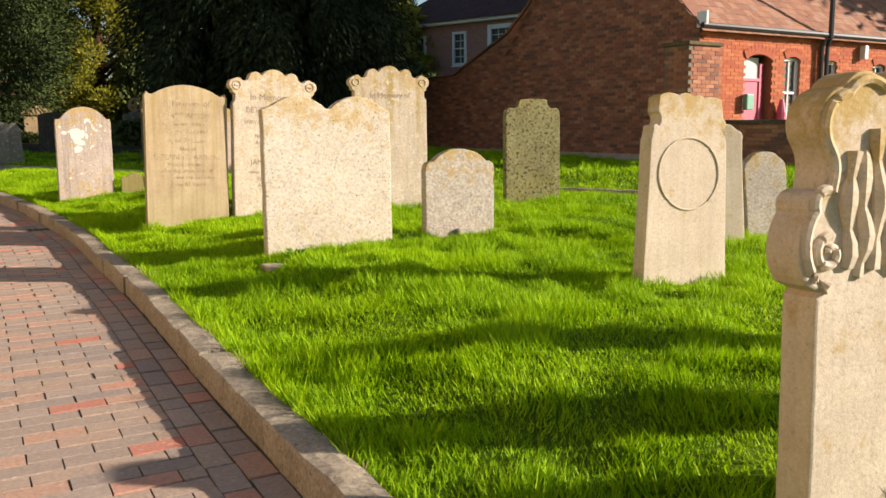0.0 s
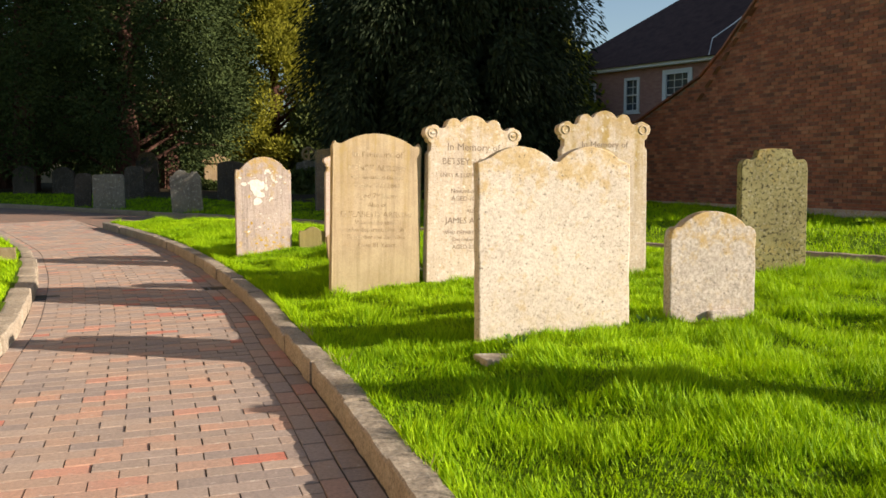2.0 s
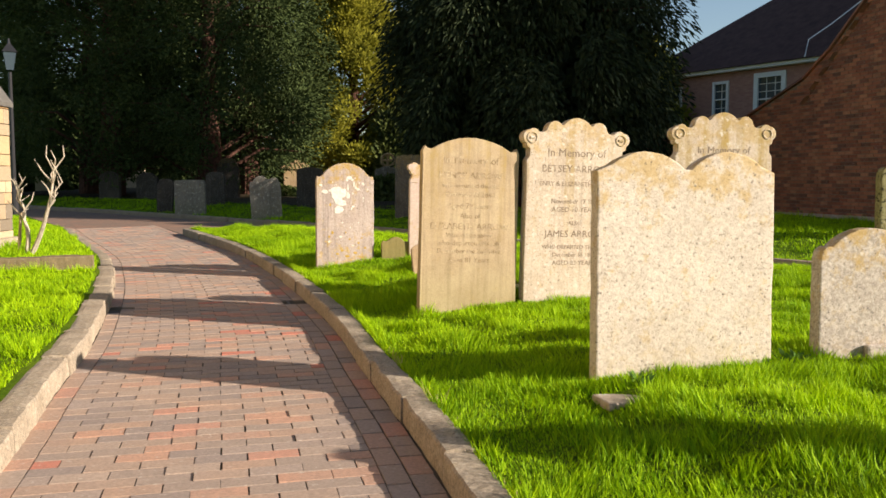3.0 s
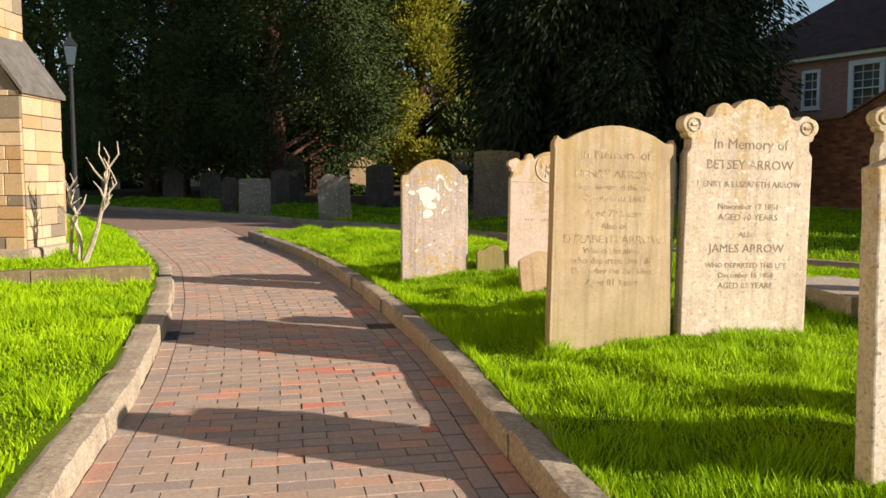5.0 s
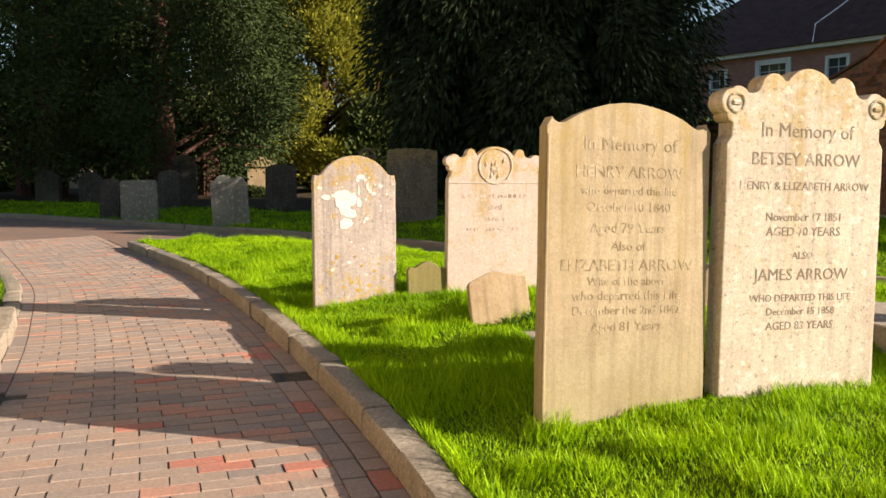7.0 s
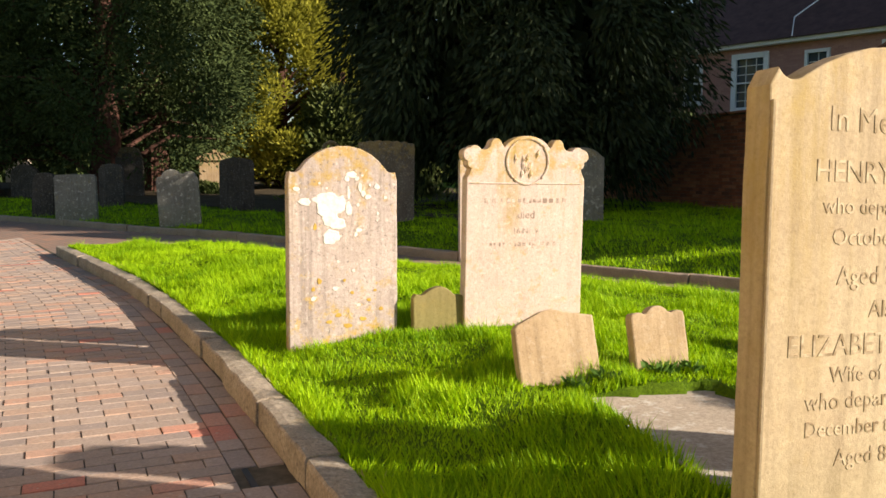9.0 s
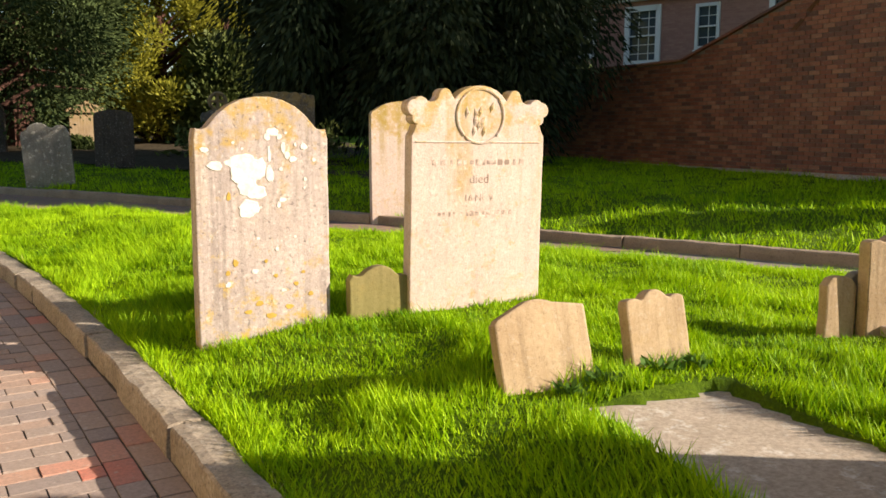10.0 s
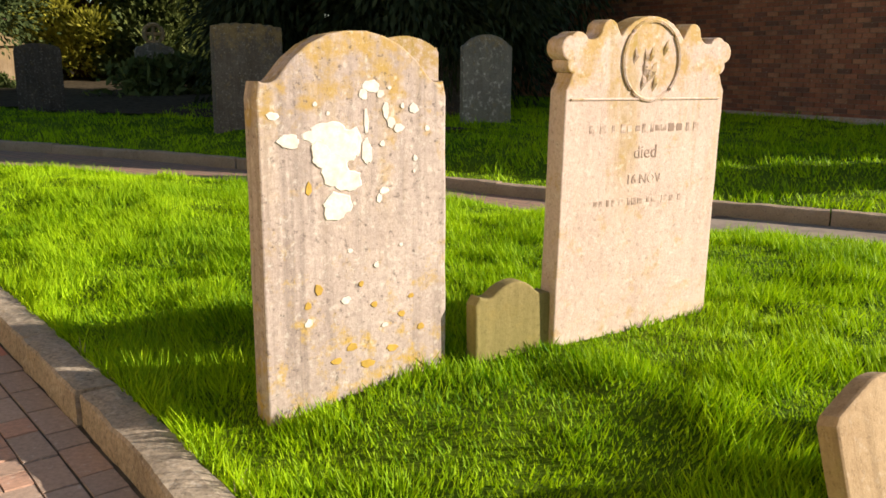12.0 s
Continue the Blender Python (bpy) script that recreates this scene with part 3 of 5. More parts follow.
def mirrored(left):
    """Left half rows (ending left of or at the middle) and their mirror image."""
    right = []
    for k in range(len(left) - 1, -1, -1):
        sag = left[k - 1][2] if k > 0 and len(left[k - 1]) > 2 else 0.0
        right.append((-left[k][0], left[k][1], sag))
    if abs(left[-1][0]) < 1e-6:
        right = right[1:]
        # the middle row's own arc leads to its mirror image
        mid = (left[-1][0], left[-1][1], left[-2][2] if len(left) > 1 else 0.0)
        return [*left[:-1], mid, *right]
    return [*left, *right]


def headstone(label, x, y, yaw, thick, rows, material, back=0.0, side=0.0, far=False, foot=0.0, bev=0.009, z=None, jitter=0.004, group="gravestones"):
    base = (at_far(x, y) if far else at_lawn(x, y)) if z is None else z
    st = empty("gravestone", pose(x, y, base, 0, 0, yaw) @ pose(0, 0, 0, -back, side, 0), label, "gravestone", group)
    ol = outline(rows)
    xl, xr = ol[0][0], ol[-1][0]
    side_l = [(xl - foot, -0.2), *[(xl - foot * (1 - k / 10), rows[0][1] * k / 10) for k in range(1, 10)]]
    side_r = [(xr + foot * (1 - k / 10), rows[-1][1] * k / 10) for k in range(9, 0, -1)] + [(xr + foot, -0.2)]
    loop = side_l + ol + side_r
    bm = bmesh.new()
    vs = []
    for px, pz in loop:
        nv = noise.noise_vector(Vector((px * 9 + x * 5, pz * 9, y * 3)))
        vs.append(bm.verts.new((px + nv.x * jitter, -thick / 2, pz + nv.z * jitter * (pz > 0.02))))
    f = bm.faces.new(vs)
    f.normal_update()
    if f.normal.y > 0:
        f.normal_flip()
    ext = bmesh.ops.extrude_face_region(bm, geom=[f])
    for v in ext["geom"]:
        if isinstance(v, bmesh.types.BMVert):
            v.co.y += thick
    bmesh.ops.recalc_face_normals(bm, faces=bm.faces[:])
    edges = [e for e in bm.edges if len(e.link_faces) == 2 and len(e.link_faces[0].verts) + len(e.link_faces[1].verts) > 12]
    bmesh.ops.bevel(bm, geom=edges, offset=bev, segments=2, affect="EDGES", profile=0.55, clamp_overlap=True)
    part("slab", bm, material, st)
    return st


def inscription(st, lines, thick, material, name="inscription"):
    """Worn letters, standing a hair proud of the face. Each line: text, height of its foot, letter size."""
    for text, z, size in lines:
        cu = bpy.data.curves.new("letters", "FONT")
        cu.body, cu.size, cu.align_x, cu.extrude, cu.resolution_u = text, size, "CENTER", 0.0012, 2
        tmp = bpy.data.objects.new("letters", cu)
        me = bpy.data.meshes.new_from_object(tmp)
        bpy.data.objects.remove(tmp)
        bpy.data.curves.remove(cu)
        me.materials.clear()
        me.materials.append(material)
        me.transform(pose(0, -thick / 2 - 0.0004, z, 90, 0, 0))
        part_mesh(name, me, st, "worn lettering cut in the stone")


def worn_lines(st, lines, thick, material, seed):
    """Lines of lettering too worn to read: short bars. Each line: height of its foot, half its length, letter height."""
    rg_ = random.Random(seed)
    for z, half, h in lines:
        x = -half
        while x < half - 0.02:
            w = rg_.uniform(0.012, 0.03)
            part("worn_letter", box(w, 0.0012, h * rg_.uniform(0.6, 1.0), (x + w / 2, -thick / 2 - 0.0006, z + h / 2)), material, st, "letter worn past reading")
            x += w + rg_.uniform(0.008, 0.035)


def relief(st, bm, material, name="carved_relief", label="carved relief"):
    return part(name, bm, material, st, label)


def ring_bm(cx, cz, r, y, w=0.012, a0=0.0, a1=360.0, seg=48):
    pts = [(cx + r * math.cos(radians(a0 + (a1 - a0) * k / seg)), y, cz + r * math.sin(radians(a0 + (a1 - a0) * k / seg))) for k in range(seg + 1)]
    return tube(pts, [w] * len(pts), 6)


def lichen_patches(st, spots, y, thick, seed, material, label):
    for k, sp in enumerate(spots):
        relief(st, blob_bm([sp], y, thick + 0.00025 * (k % 7), seed=seed * 31 + k), material, "lichen", label)


def blob_bm(spots, y, thick=0.002, bm=None, seed=1):
    """Irregular crusts lying on a face: rows of x, z, radius across and radius up."""
    bm = bm or bmesh.new()
    rng = random.Random(seed)
    for cx, cz, rx, rz in spots:
        ph = [rng.uniform(0, 6.28) for _ in range(4)]
        ring, top = [], []
        for k in range(28):
            a = 2 * math.pi * k / 28
            f = 1 + 0.07 * math.sin(2 * a + ph[0]) + 0.08 * math.sin(3 * a + ph[1]) + 0.07 * math.sin(6 * a + ph[2]) + 0.045 * math.sin(11 * a + ph[3])
            ring.append(bm.verts.new((cx + rx * f * math.cos(a), y, cz + rz * f * math.sin(a))))
            top.append(bm.verts.new((cx + rx * f * 0.93 * math.cos(a), y - thick, cz + rz * f * 0.93 * math.sin(a))))
        for k in range(28):
            bm.faces.new((ring[k], ring[(k + 1) % 28], top[(k + 1) % 28], top[k]))
        bm.faces.new(top)
    bmesh.ops.recalc_face_normals(bm, faces=bm.faces[:])
    return bm


EARS = [(-0.45, 1.16), (-0.425, 1.20), (-0.425, 1.26, 0.012), (-0.455, 1.30, 0.045), (-0.43, 1.415, 0.02), (-0.345, 1.405, -0.02), (-0.27, 1.44, 0.045), (-0.14, 1.465), (-0.125, 1.465, 0.065)]


def scaled(rows, kx, kz):
    return [(r[0] * kx, r[1] * kz, *[b * (kx + kz) / 2 for b in r[2:]]) for r in rows]


# double-topped broad stone
st = headstone("broad pale pitted double-topped gravestone standing in grass", -0.935, 6.80, 28, 0.10, [(-0.53, 1.05), (-0.45, 1.085, 0.085), (-0.02, 1.065), (0.02, 1.065, 0.085), (0.45, 1.085), (0.53, 1.05)], M_C, back=1.5, side=0.2, jitter=0.008, z=0.281)
# tan stone with a long worn inscription
st = headstone("tall buff sandstone gravestone with worn lettering and streaks", -2.642, 8.679, 30.6, 0.08, mirrored([(-0.412, 1.235), (-0.39, 1.275, -0.014), (-0.325, 1.255, 0.095)]), M_A, back=1.7, side=1.8, z=0.279)
inscription(st, [("In Memory of", 1.14, 0.085), ("HENRY ARROW", 1.02, 0.075), ("who departed this life", 0.945, 0.055), ("October 10 1840", 0.87, 0.06), ("Aged 79 Years", 0.775, 0.065), ("Also of", 0.695, 0.06), ("ELIZABETH ARROW", 0.605, 0.075), ("Wife of the above", 0.54, 0.055), ("who departed this Life", 0.475, 0.06), ("December the 2nd 1842", 0.41, 0.055), ("Aged 81 Years", 0.335, 0.06)], 0.08, M_INK)
bm = tube([(-0.405, -0.045, -0.1), (-0.405, -0.045, 1.2)], [0.006, 0.006], 6)
relief(st, bm, M_A, "edge_moulding", "thin moulding down the edge")
# cream stone with scrolled shoulders
st = headstone("tall cream scroll-topped gravestone with flaking face and lettering", -1.846, 9.119, 30, 0.11, mirrored(scaled(EARS, 0.98, 0.975)), M_B, back=0.5, side=1.3, z=0.313)
inscription(st, [("In Memory of", 1.17, 0.095), ("BETSEY ARROW", 1.04, 0.085), ("HENRY & ELIZABETH ARROW", 0.925, 0.055), ("November 17 1851", 0.78, 0.055), ("AGED 70 YEARS", 0.71, 0.06), ("ALSO", 0.60, 0.05), ("JAMES ARROW", 0.50, 0.08), ("WHO DEPARTED THIS LIFE", 0.40, 0.048), ("December 15 1858", 0.335, 0.05), ("AGED 83 YEARS", 0.265, 0.055)], 0.11, M_INKB)
for sx in (-1, 1):
    bm = ring_bm(sx * 0.397, 1.318, 0.042, -0.055, 0.008)
    tube([(sx * 0.397 + 0.02, -0.055, 1.318), (sx * 0.397 - 0.02, -0.055, 1.318)], [0.012, 0.012], 6, bm)
    relief(st, bm, M_B, "rosette", "carved rosette on the shoulder")
# second scroll-topped stone behind
st = headstone("cream scroll-topped gravestone behind a broader stone", -0.625, 9.62, 22, 0.11, mirrored(scaled(EARS, 0.96, 1.012)), M_B, back=1.0, z=0.32)
inscription(st, [("In Memory of", 1.20, 0.085)], 0.11, M_INKB)
for sx in (-1, 1):
    relief(st, ring_bm(sx * 0.388, 1.368, 0.038, -0.055, 0.008), M_B, "rosette", "carved rosette on the shoulder")
# low speckled stone
st = headstone("small speckled round-topped gravestone with a chipped foot", 0.11, 7.38, 24, 0.10, mirrored([(-0.325, 0.60), (-0.315, 0.635, 0.01), (-0.255, 0.66, 0.115)]), M_D, back=1.0, jitter=0.008)
bm = box(0.26, 0.05, 0.13, (0.09, -0.075, 0.03), 0.02)
roughen(bm, 0.012, 9)
relief(st, bm, M_D, "broken_foot", "broken stone fragment at the foot")
# dark mossy stone
st = headstone("dark moss-pitted gravestone with stepped top", 1.02, 10.12, 18, 0.10, mirrored([(-0.345, 0.98), (-0.34, 1.04, 0.02), (-0.27, 1.09, -0.01), (-0.21, 1.10, -0.012), (-0.175, 1.185, 0.012)]), M_F, back=1.0, z=0.32)
# stone with the carved ring
st = headstone("pale gravestone with a carved ring and ochre lichened wavy top", 1.49, 5.36, 21, 0.12, [(-0.285, 0.9), (-0.27, 0.97, 0.02), (-0.235, 0.99, -0.02), (-0.24, 1.08), (-0.235, 1.17, 0.02), (-0.09, 1.185, 0.018), (0.02, 1.185, 0.012), (0.1, 1.18, 0.012), (0.235, 1.17), (0.25, 1.06, 0.03), (0.235, 0.98), (0.275, 0.93), (0.28, 0.88)], M_G, back=4.0, side=3.0, foot=0.03)
relief(st, ring_bm(0.0, 0.70, 0.225, -0.061, 0.007), M_G, "carved_ring", "shallow carved ring")
# lichened stone by the kerb
st = headstone("grey gravestone with large white lichen crusts beside the kerb", -4.908, 11.62, 31, 0.11, mirrored([(-0.35, 1.01), (-0.338, 1.062, -0.012), (-0.275, 1.08, 0.145)]), M_W, back=1.0, side=0.3, z=0.27)
lichen_patches(st, [(-0.115, 0.895, 0.085, 0.035), (-0.075, 0.84, 0.072, 0.06), (-0.085, 0.77, 0.055, 0.06), (-0.04, 0.735, 0.05, 0.035), (-0.085, 0.655, 0.056, 0.046), (-0.25, 0.875, 0.04, 0.023), (-0.14, 0.83, 0.035, 0.045), (-0.02, 0.865, 0.03, 0.05), (0.03, 0.83, 0.02, 0.045)], -0.0555, 0.002, 4, M_LICHEN, "large white crust of lichen")
lichen_patches(st, [(0.05, 1.045, 0.032, 0.021), (0.02, 1.02, 0.015, 0.021), (0.085, 1.02, 0.014, 0.013), (0.105, 0.965, 0.013, 0.028), (0.125, 0.925, 0.017, 0.018), (0.155, 0.905, 0.021, 0.015), (0.215, 0.97, 0.020, 0.017), (0.27, 0.90, 0.010, 0.010), (0.03, 0.93, 0.009, 0.042), (0.095, 0.695, 0.020, 0.011), (0.075, 0.67, 0.011, 0.015), (0.22, 0.80, 0.009, 0.011), (0.215, 0.755, 0.006, 0.006), (0.06, 0.44, 0.011, 0.010), (-0.3, 0.955, 0.021, 0.013), (-0.155, 0.99, 0.008, 0.008), (-0.11, 0.96, 0.007, 0.006), (0.12, 1.04, 0.008, 0.006), (-0.02, 0.66, 0.007, 0.006), (0.09, 0.855, 0.010, 0.011), (0.17, 0.98, 0.007, 0.011), (-0.04, 0.50, 0.010, 0.007), (0.16, 0.50, 0.008, 0.007), (-0.2, 0.27, 0.015, 0.014), (-0.06, 0.33, 0.018, 0.013), (0.09, 0.22, 0.013, 0.008)], -0.0555, 0.0015, 9, M_LICHEN, "white lichen spot")
lichen_patches(st, [(-0.04, 0.16, 0.022, 0.014), (0.12, 0.13, 0.024, 0.013), (0.24, 0.19, 0.016, 0.012), (0.16, 0.25, 0.014, 0.012), (-0.1, 0.12, 0.02, 0.012), (0.05, 0.30, 0.012, 0.011), (-0.16, 0.38, 0.014, 0.02), (-0.2, 0.33, 0.012, 0.014), (0.02, 0.09, 0.03, 0.014), (0.2, 0.31, 0.012, 0.009), (-0.185, 0.72, 0.011, 0.022), (0.0, 0.38, 0.01, 0.01)], -0.0555, 0.0012, 3, M_LICHENY, "ochre lichen spot")
# pink-cream stone with the carved roundel
HTOP = [(-0.445, 0.965), (-0.43, 0.99), (-0.415, 1.03, 0.012), (-0.44, 1.075, 0.04), (-0.425, 1.165, 0.02), (-0.345, 1.155, -0.02), (-0.275, 1.2, 0.03), (-0.195, 1.2), (-0.175, 1.17, 0.085)]
st = headstone("pinkish cream gravestone with carved roundel and ochre lichened top", -3.81, 12.112, 29.6, 0.09, mirrored(scaled(HTOP, 0.955, 0.972)), M_H, back=-0.6, side=0.6, z=0.355)
inscription(st, [("died", 0.675, 0.075), ("16 NOV", 0.575, 0.055)], 0.09, M_INKH)
worn_lines(st, [(0.775, 0.30, 0.035), (0.49, 0.26, 0.03)], 0.09, M_INKH, 5)
relief(st, ring_bm(0.0, 1.05, 0.150, -0.045, 0.009), M_H, "carved_roundel", "carved roundel moulding")
bm = bmesh.new()
rg = random.Random(6)
for k in range(12):
    a, rr = rg.uniform(0, 6.28), rg.uniform(0.02, 0.105)
    px, pz = rr * math.cos(a), 1.05 + rr * math.sin(a)
    tube([(px - 0.012, -0.040, pz - 0.03), (px, -0.042, pz), (px + rg.uniform(-0.02, 0.02), -0.040, pz + 0.035)], [0.006, 0.014, 0.006], 6, bm)
relief(st, bm, M_H, "carved_figures", "weathered carved relief in the roundel")
relief(st, tube([(-0.40, -0.046, 0.905), (0.40, -0.046, 0.905)], [0.005, 0.005], 6), M_H, "moulding", "thin horizontal moulding")
# small footstones
FOOT = "small sandstone footstone standing in grass"
st = headstone("small greenish footstone beside a pinkish gravestone", -4.328, 11.845, 27, 0.07, [(-0.18, 0.2), (-0.16, 0.23, -0.01), (-0.10, 0.235, 0.035), (0.08, 0.245, -0.01), (0.14, 0.225), (0.18, 0.205)], stone_mat("stone mossy sandstone", (0.34, 0.27, 0.12), (0.22, 0.17, 0.07), 0.2, 0.0, 0.3, 0.8, 0.3, 0.0, 0.4), back=1, side=1, jitter=0.006, z=0.315)
st = headstone("small buff footstone leaning back above a ledger slab", -3.495, 10.63, 27.6, 0.06, [(-0.217, 0.285), (-0.20, 0.305), (-0.07, 0.36, 0.012), (0.06, 0.35), (0.217, 0.325)], M_S, back=16, side=-1.5, jitter=0.004, z=0.285)
st = headstone("small footstone with scalloped top behind a ledger slab", -2.985, 10.93, 26, 0.07, mirrored([(-0.155, 0.29), (-0.15, 0.315, 0.01), (-0.08, 0.315), (-0.065, 0.32, 0.035)]), M_S, back=12, side=-1, jitter=0.005, z=0.285)
st = headstone("small narrow footstone leaning against a darker one", -2.02, 11.42, 20, 0.06, mirrored([(-0.09, 0.255), (-0.06, 0.29, 0.012)]), M_S, back=5, side=4, jitter=0.005)
st = headstone("thin dark footstone in the grass", -1.86, 11.55, 20, 0.06, mirrored([(-0.08, 0.27), (-0.05, 0.3, 0.012)]), M_GREY, back=3, jitter=0.005)
st = headstone("small footstone with scalloped top beside a ledger slab", -1.74, 11.46, 14, 0.08, mirrored([(-0.165, 0.43), (-0.16, 0.455, 0.01), (-0.08, 0.455), (-0.065, 0.46, 0.03)]), M_S, back=3, side=1, jitter=0.005)
st = headstone("small pale footstone low in the grass", 2.42, 8.78, 6, 0.08, mirrored([(-0.16, 0.24), (-0.12, 0.275, 0.02)]), M_S, back=1)
# stones near the start of the walk
st = headstone("grey gravestone leaning with a pointed arched top", 2.76, 7.30, 14, 0.10, mirrored([(-0.2, 0.60), (-0.18, 0.64), (-0.1, 0.71, 0.02)]), M_D, back=4, side=-4)
st = headstone("pale gravestone behind the ringed gravestone", 2.27, 6.98, 10, 0.10, [(-0.24, 0.9), (-0.2, 0.94, 0.02), (0.1, 0.95), (0.16, 0.9, 0.02), (0.2, 0.82), (0.19, 0.7)], M_G, back=3, side=-3)
st = headstone("plain pale arched gravestone near the path", 3.1, 3.75, 20, 0.10, mirrored([(-0.36, 1.12), (-0.33, 1.18, 0.10)]), M_G)
st = headstone("plain pale arched gravestone near the path", 2.75, 2.85, 20, 0.10, mirrored([(-0.36, 1.02), (-0.33, 1.08, 0.10)]), M_G)
# ornate stone close to the path
PTOP = [(-0.3, 0.66), (-0.285, 0.675), (-0.335, 0.7, 0.035), (-0.33, 0.9, 0.03), (-0.27, 0.96), (-0.262, 1.0, -0.01), (-0.28, 1.09, 0.05), (-0.21, 1.25, 0.035), (-0.06, 1.26, 0.03)]
st = headstone("ornate cream gravestone with scrolled shoulders close to the path", 1.31, 2.50, 22, 0.13, mirrored(PTOP), M_G, back=2.0, side=-1.0, foot=0.02, z=0.06)


def volute(sx, cx, cz, r, turns, start, flip, bm):
    """A tapering spiral scroll lying on the face."""
    pts, rad = [], []
    n = int(26 * turns)
    for k in range(n + 1):
        f = k / n
        a_ = radians(start) + flip * f * turns * 2 * math.pi
        q = r * (1 - 0.78 * f)
        pts.append((sx * (cx + q * math.cos(a_)), -0.064 - 0.012 * f, cz + q * math.sin(a_)))
        rad.append(0.017 * (1 - 0.45 * f))
    return tube(pts, rad, 8, bm)


st.matrix_world = pose(1.18, 2.25, 0.174, 0, 0, 22) @ pose(0, 0, 0, -2.0, -1.0, 0) @ Matrix.Scale(0.9, 4)
rim = [(px * 0.93, 0.95 + (pz - 0.95) * 0.93) for px, pz in outline(mirrored(PTOP))]
for half in ([p for p in rim if p[0] <= -0.015], [p for p in rim if p[0] >= 0.015]):
    relief(st, tube([(px, -0.064, pz) for px, pz in half], [0.017] * len(half), 8), M_G, "rolled_border", "rolled border following the shaped edge")
for sx in (-1, 1):
    relief(st, volute(sx, -0.262, 0.785, 0.05, 1.2, 90, 1, bmesh.new()), M_G, "lower_scroll", "deep carved scroll")
    for k in range(4):
        x0, x1, ph_ = 0.035 + 0.055 * k, 0.03 + 0.05 * k, 1.3 * k
        pts = [(sx * -(x0 + (x1 - x0) * j / 9 + 0.010 * math.sin(ph_ + j * 0.8)), -0.060 - 0.010 * math.sin(j / 9 * math.pi), 0.70 + 0.03 * k % 0.05 + (0.43 - 0.035 * k) * j / 9) for j in range(10)]
        relief(st, tube(pts, [0.010 + 0.020 * abs(math.sin(ph_ + j * 0.75)) for j in range(10)], 7), M_G, "carved_leaf", "worn carved foliage")

# beyond the far path; the grey and dark stones have tree shade in their colour
st = headstone("pinkish arched gravestone at the edge of the far path", -4.72, 17.75, 22, 0.11, mirrored([(-0.385, 1.24), (-0.36, 1.29, -0.01), (-0.33, 1.30, 0.10)]), M_H, far=True, back=1)
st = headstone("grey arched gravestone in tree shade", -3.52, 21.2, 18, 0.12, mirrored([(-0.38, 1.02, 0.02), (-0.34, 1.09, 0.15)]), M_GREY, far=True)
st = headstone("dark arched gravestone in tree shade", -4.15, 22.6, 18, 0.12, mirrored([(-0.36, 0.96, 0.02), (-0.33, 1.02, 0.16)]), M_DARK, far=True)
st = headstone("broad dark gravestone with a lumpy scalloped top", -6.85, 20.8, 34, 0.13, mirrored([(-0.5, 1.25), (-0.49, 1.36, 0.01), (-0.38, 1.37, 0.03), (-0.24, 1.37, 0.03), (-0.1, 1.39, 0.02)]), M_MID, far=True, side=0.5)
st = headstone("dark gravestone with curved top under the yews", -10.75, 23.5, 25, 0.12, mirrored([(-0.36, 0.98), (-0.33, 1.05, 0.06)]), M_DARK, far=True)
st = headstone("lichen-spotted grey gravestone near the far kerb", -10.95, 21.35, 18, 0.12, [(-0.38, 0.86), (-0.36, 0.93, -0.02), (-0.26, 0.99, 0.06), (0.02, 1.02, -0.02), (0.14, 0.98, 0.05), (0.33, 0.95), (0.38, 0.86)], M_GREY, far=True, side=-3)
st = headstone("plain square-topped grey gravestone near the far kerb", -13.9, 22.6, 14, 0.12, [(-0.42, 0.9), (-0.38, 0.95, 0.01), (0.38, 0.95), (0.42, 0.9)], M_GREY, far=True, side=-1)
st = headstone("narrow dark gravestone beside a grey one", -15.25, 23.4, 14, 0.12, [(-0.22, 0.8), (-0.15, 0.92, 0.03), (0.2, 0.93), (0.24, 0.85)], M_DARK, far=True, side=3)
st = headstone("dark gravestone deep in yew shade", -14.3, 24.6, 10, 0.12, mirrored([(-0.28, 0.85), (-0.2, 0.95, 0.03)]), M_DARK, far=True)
tomb = empty("chest_tomb", pose(-15.75, 33.3, at_far(-15.75, 33.3), 0, 0, 22), "yellowish gabled chest tomb in sunlight beyond the yews", "tomb")
part("chest", box(1.05, 1.9, 1.15, (0, 0.95, 0.5), 0.02), M_S, tomb)
bm = bmesh.new()
gv = [bm.verts.new(p) for p in ((-0.62, -0.08, 1.05), (0.62, -0.08, 1.05), (0.62, -0.08, 1.12), (0.0, -0.08, 1.42), (-0.62, -0.08, 1.12))]
gf = bm.faces.new(gv)
for v in bmesh.ops.extrude_face_region(bm, geom=[gf])["geom"]:
    if isinstance(v, bmesh.types.BMVert):
        v.co.y += 2.1
bmesh.ops.recalc_face_normals(bm, faces=bm.faces[:])
part("gabled_lid", bm, M_S, tomb, "mossy gabled stone lid")
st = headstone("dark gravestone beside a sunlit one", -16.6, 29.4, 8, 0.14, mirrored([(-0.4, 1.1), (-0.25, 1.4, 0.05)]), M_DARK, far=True)
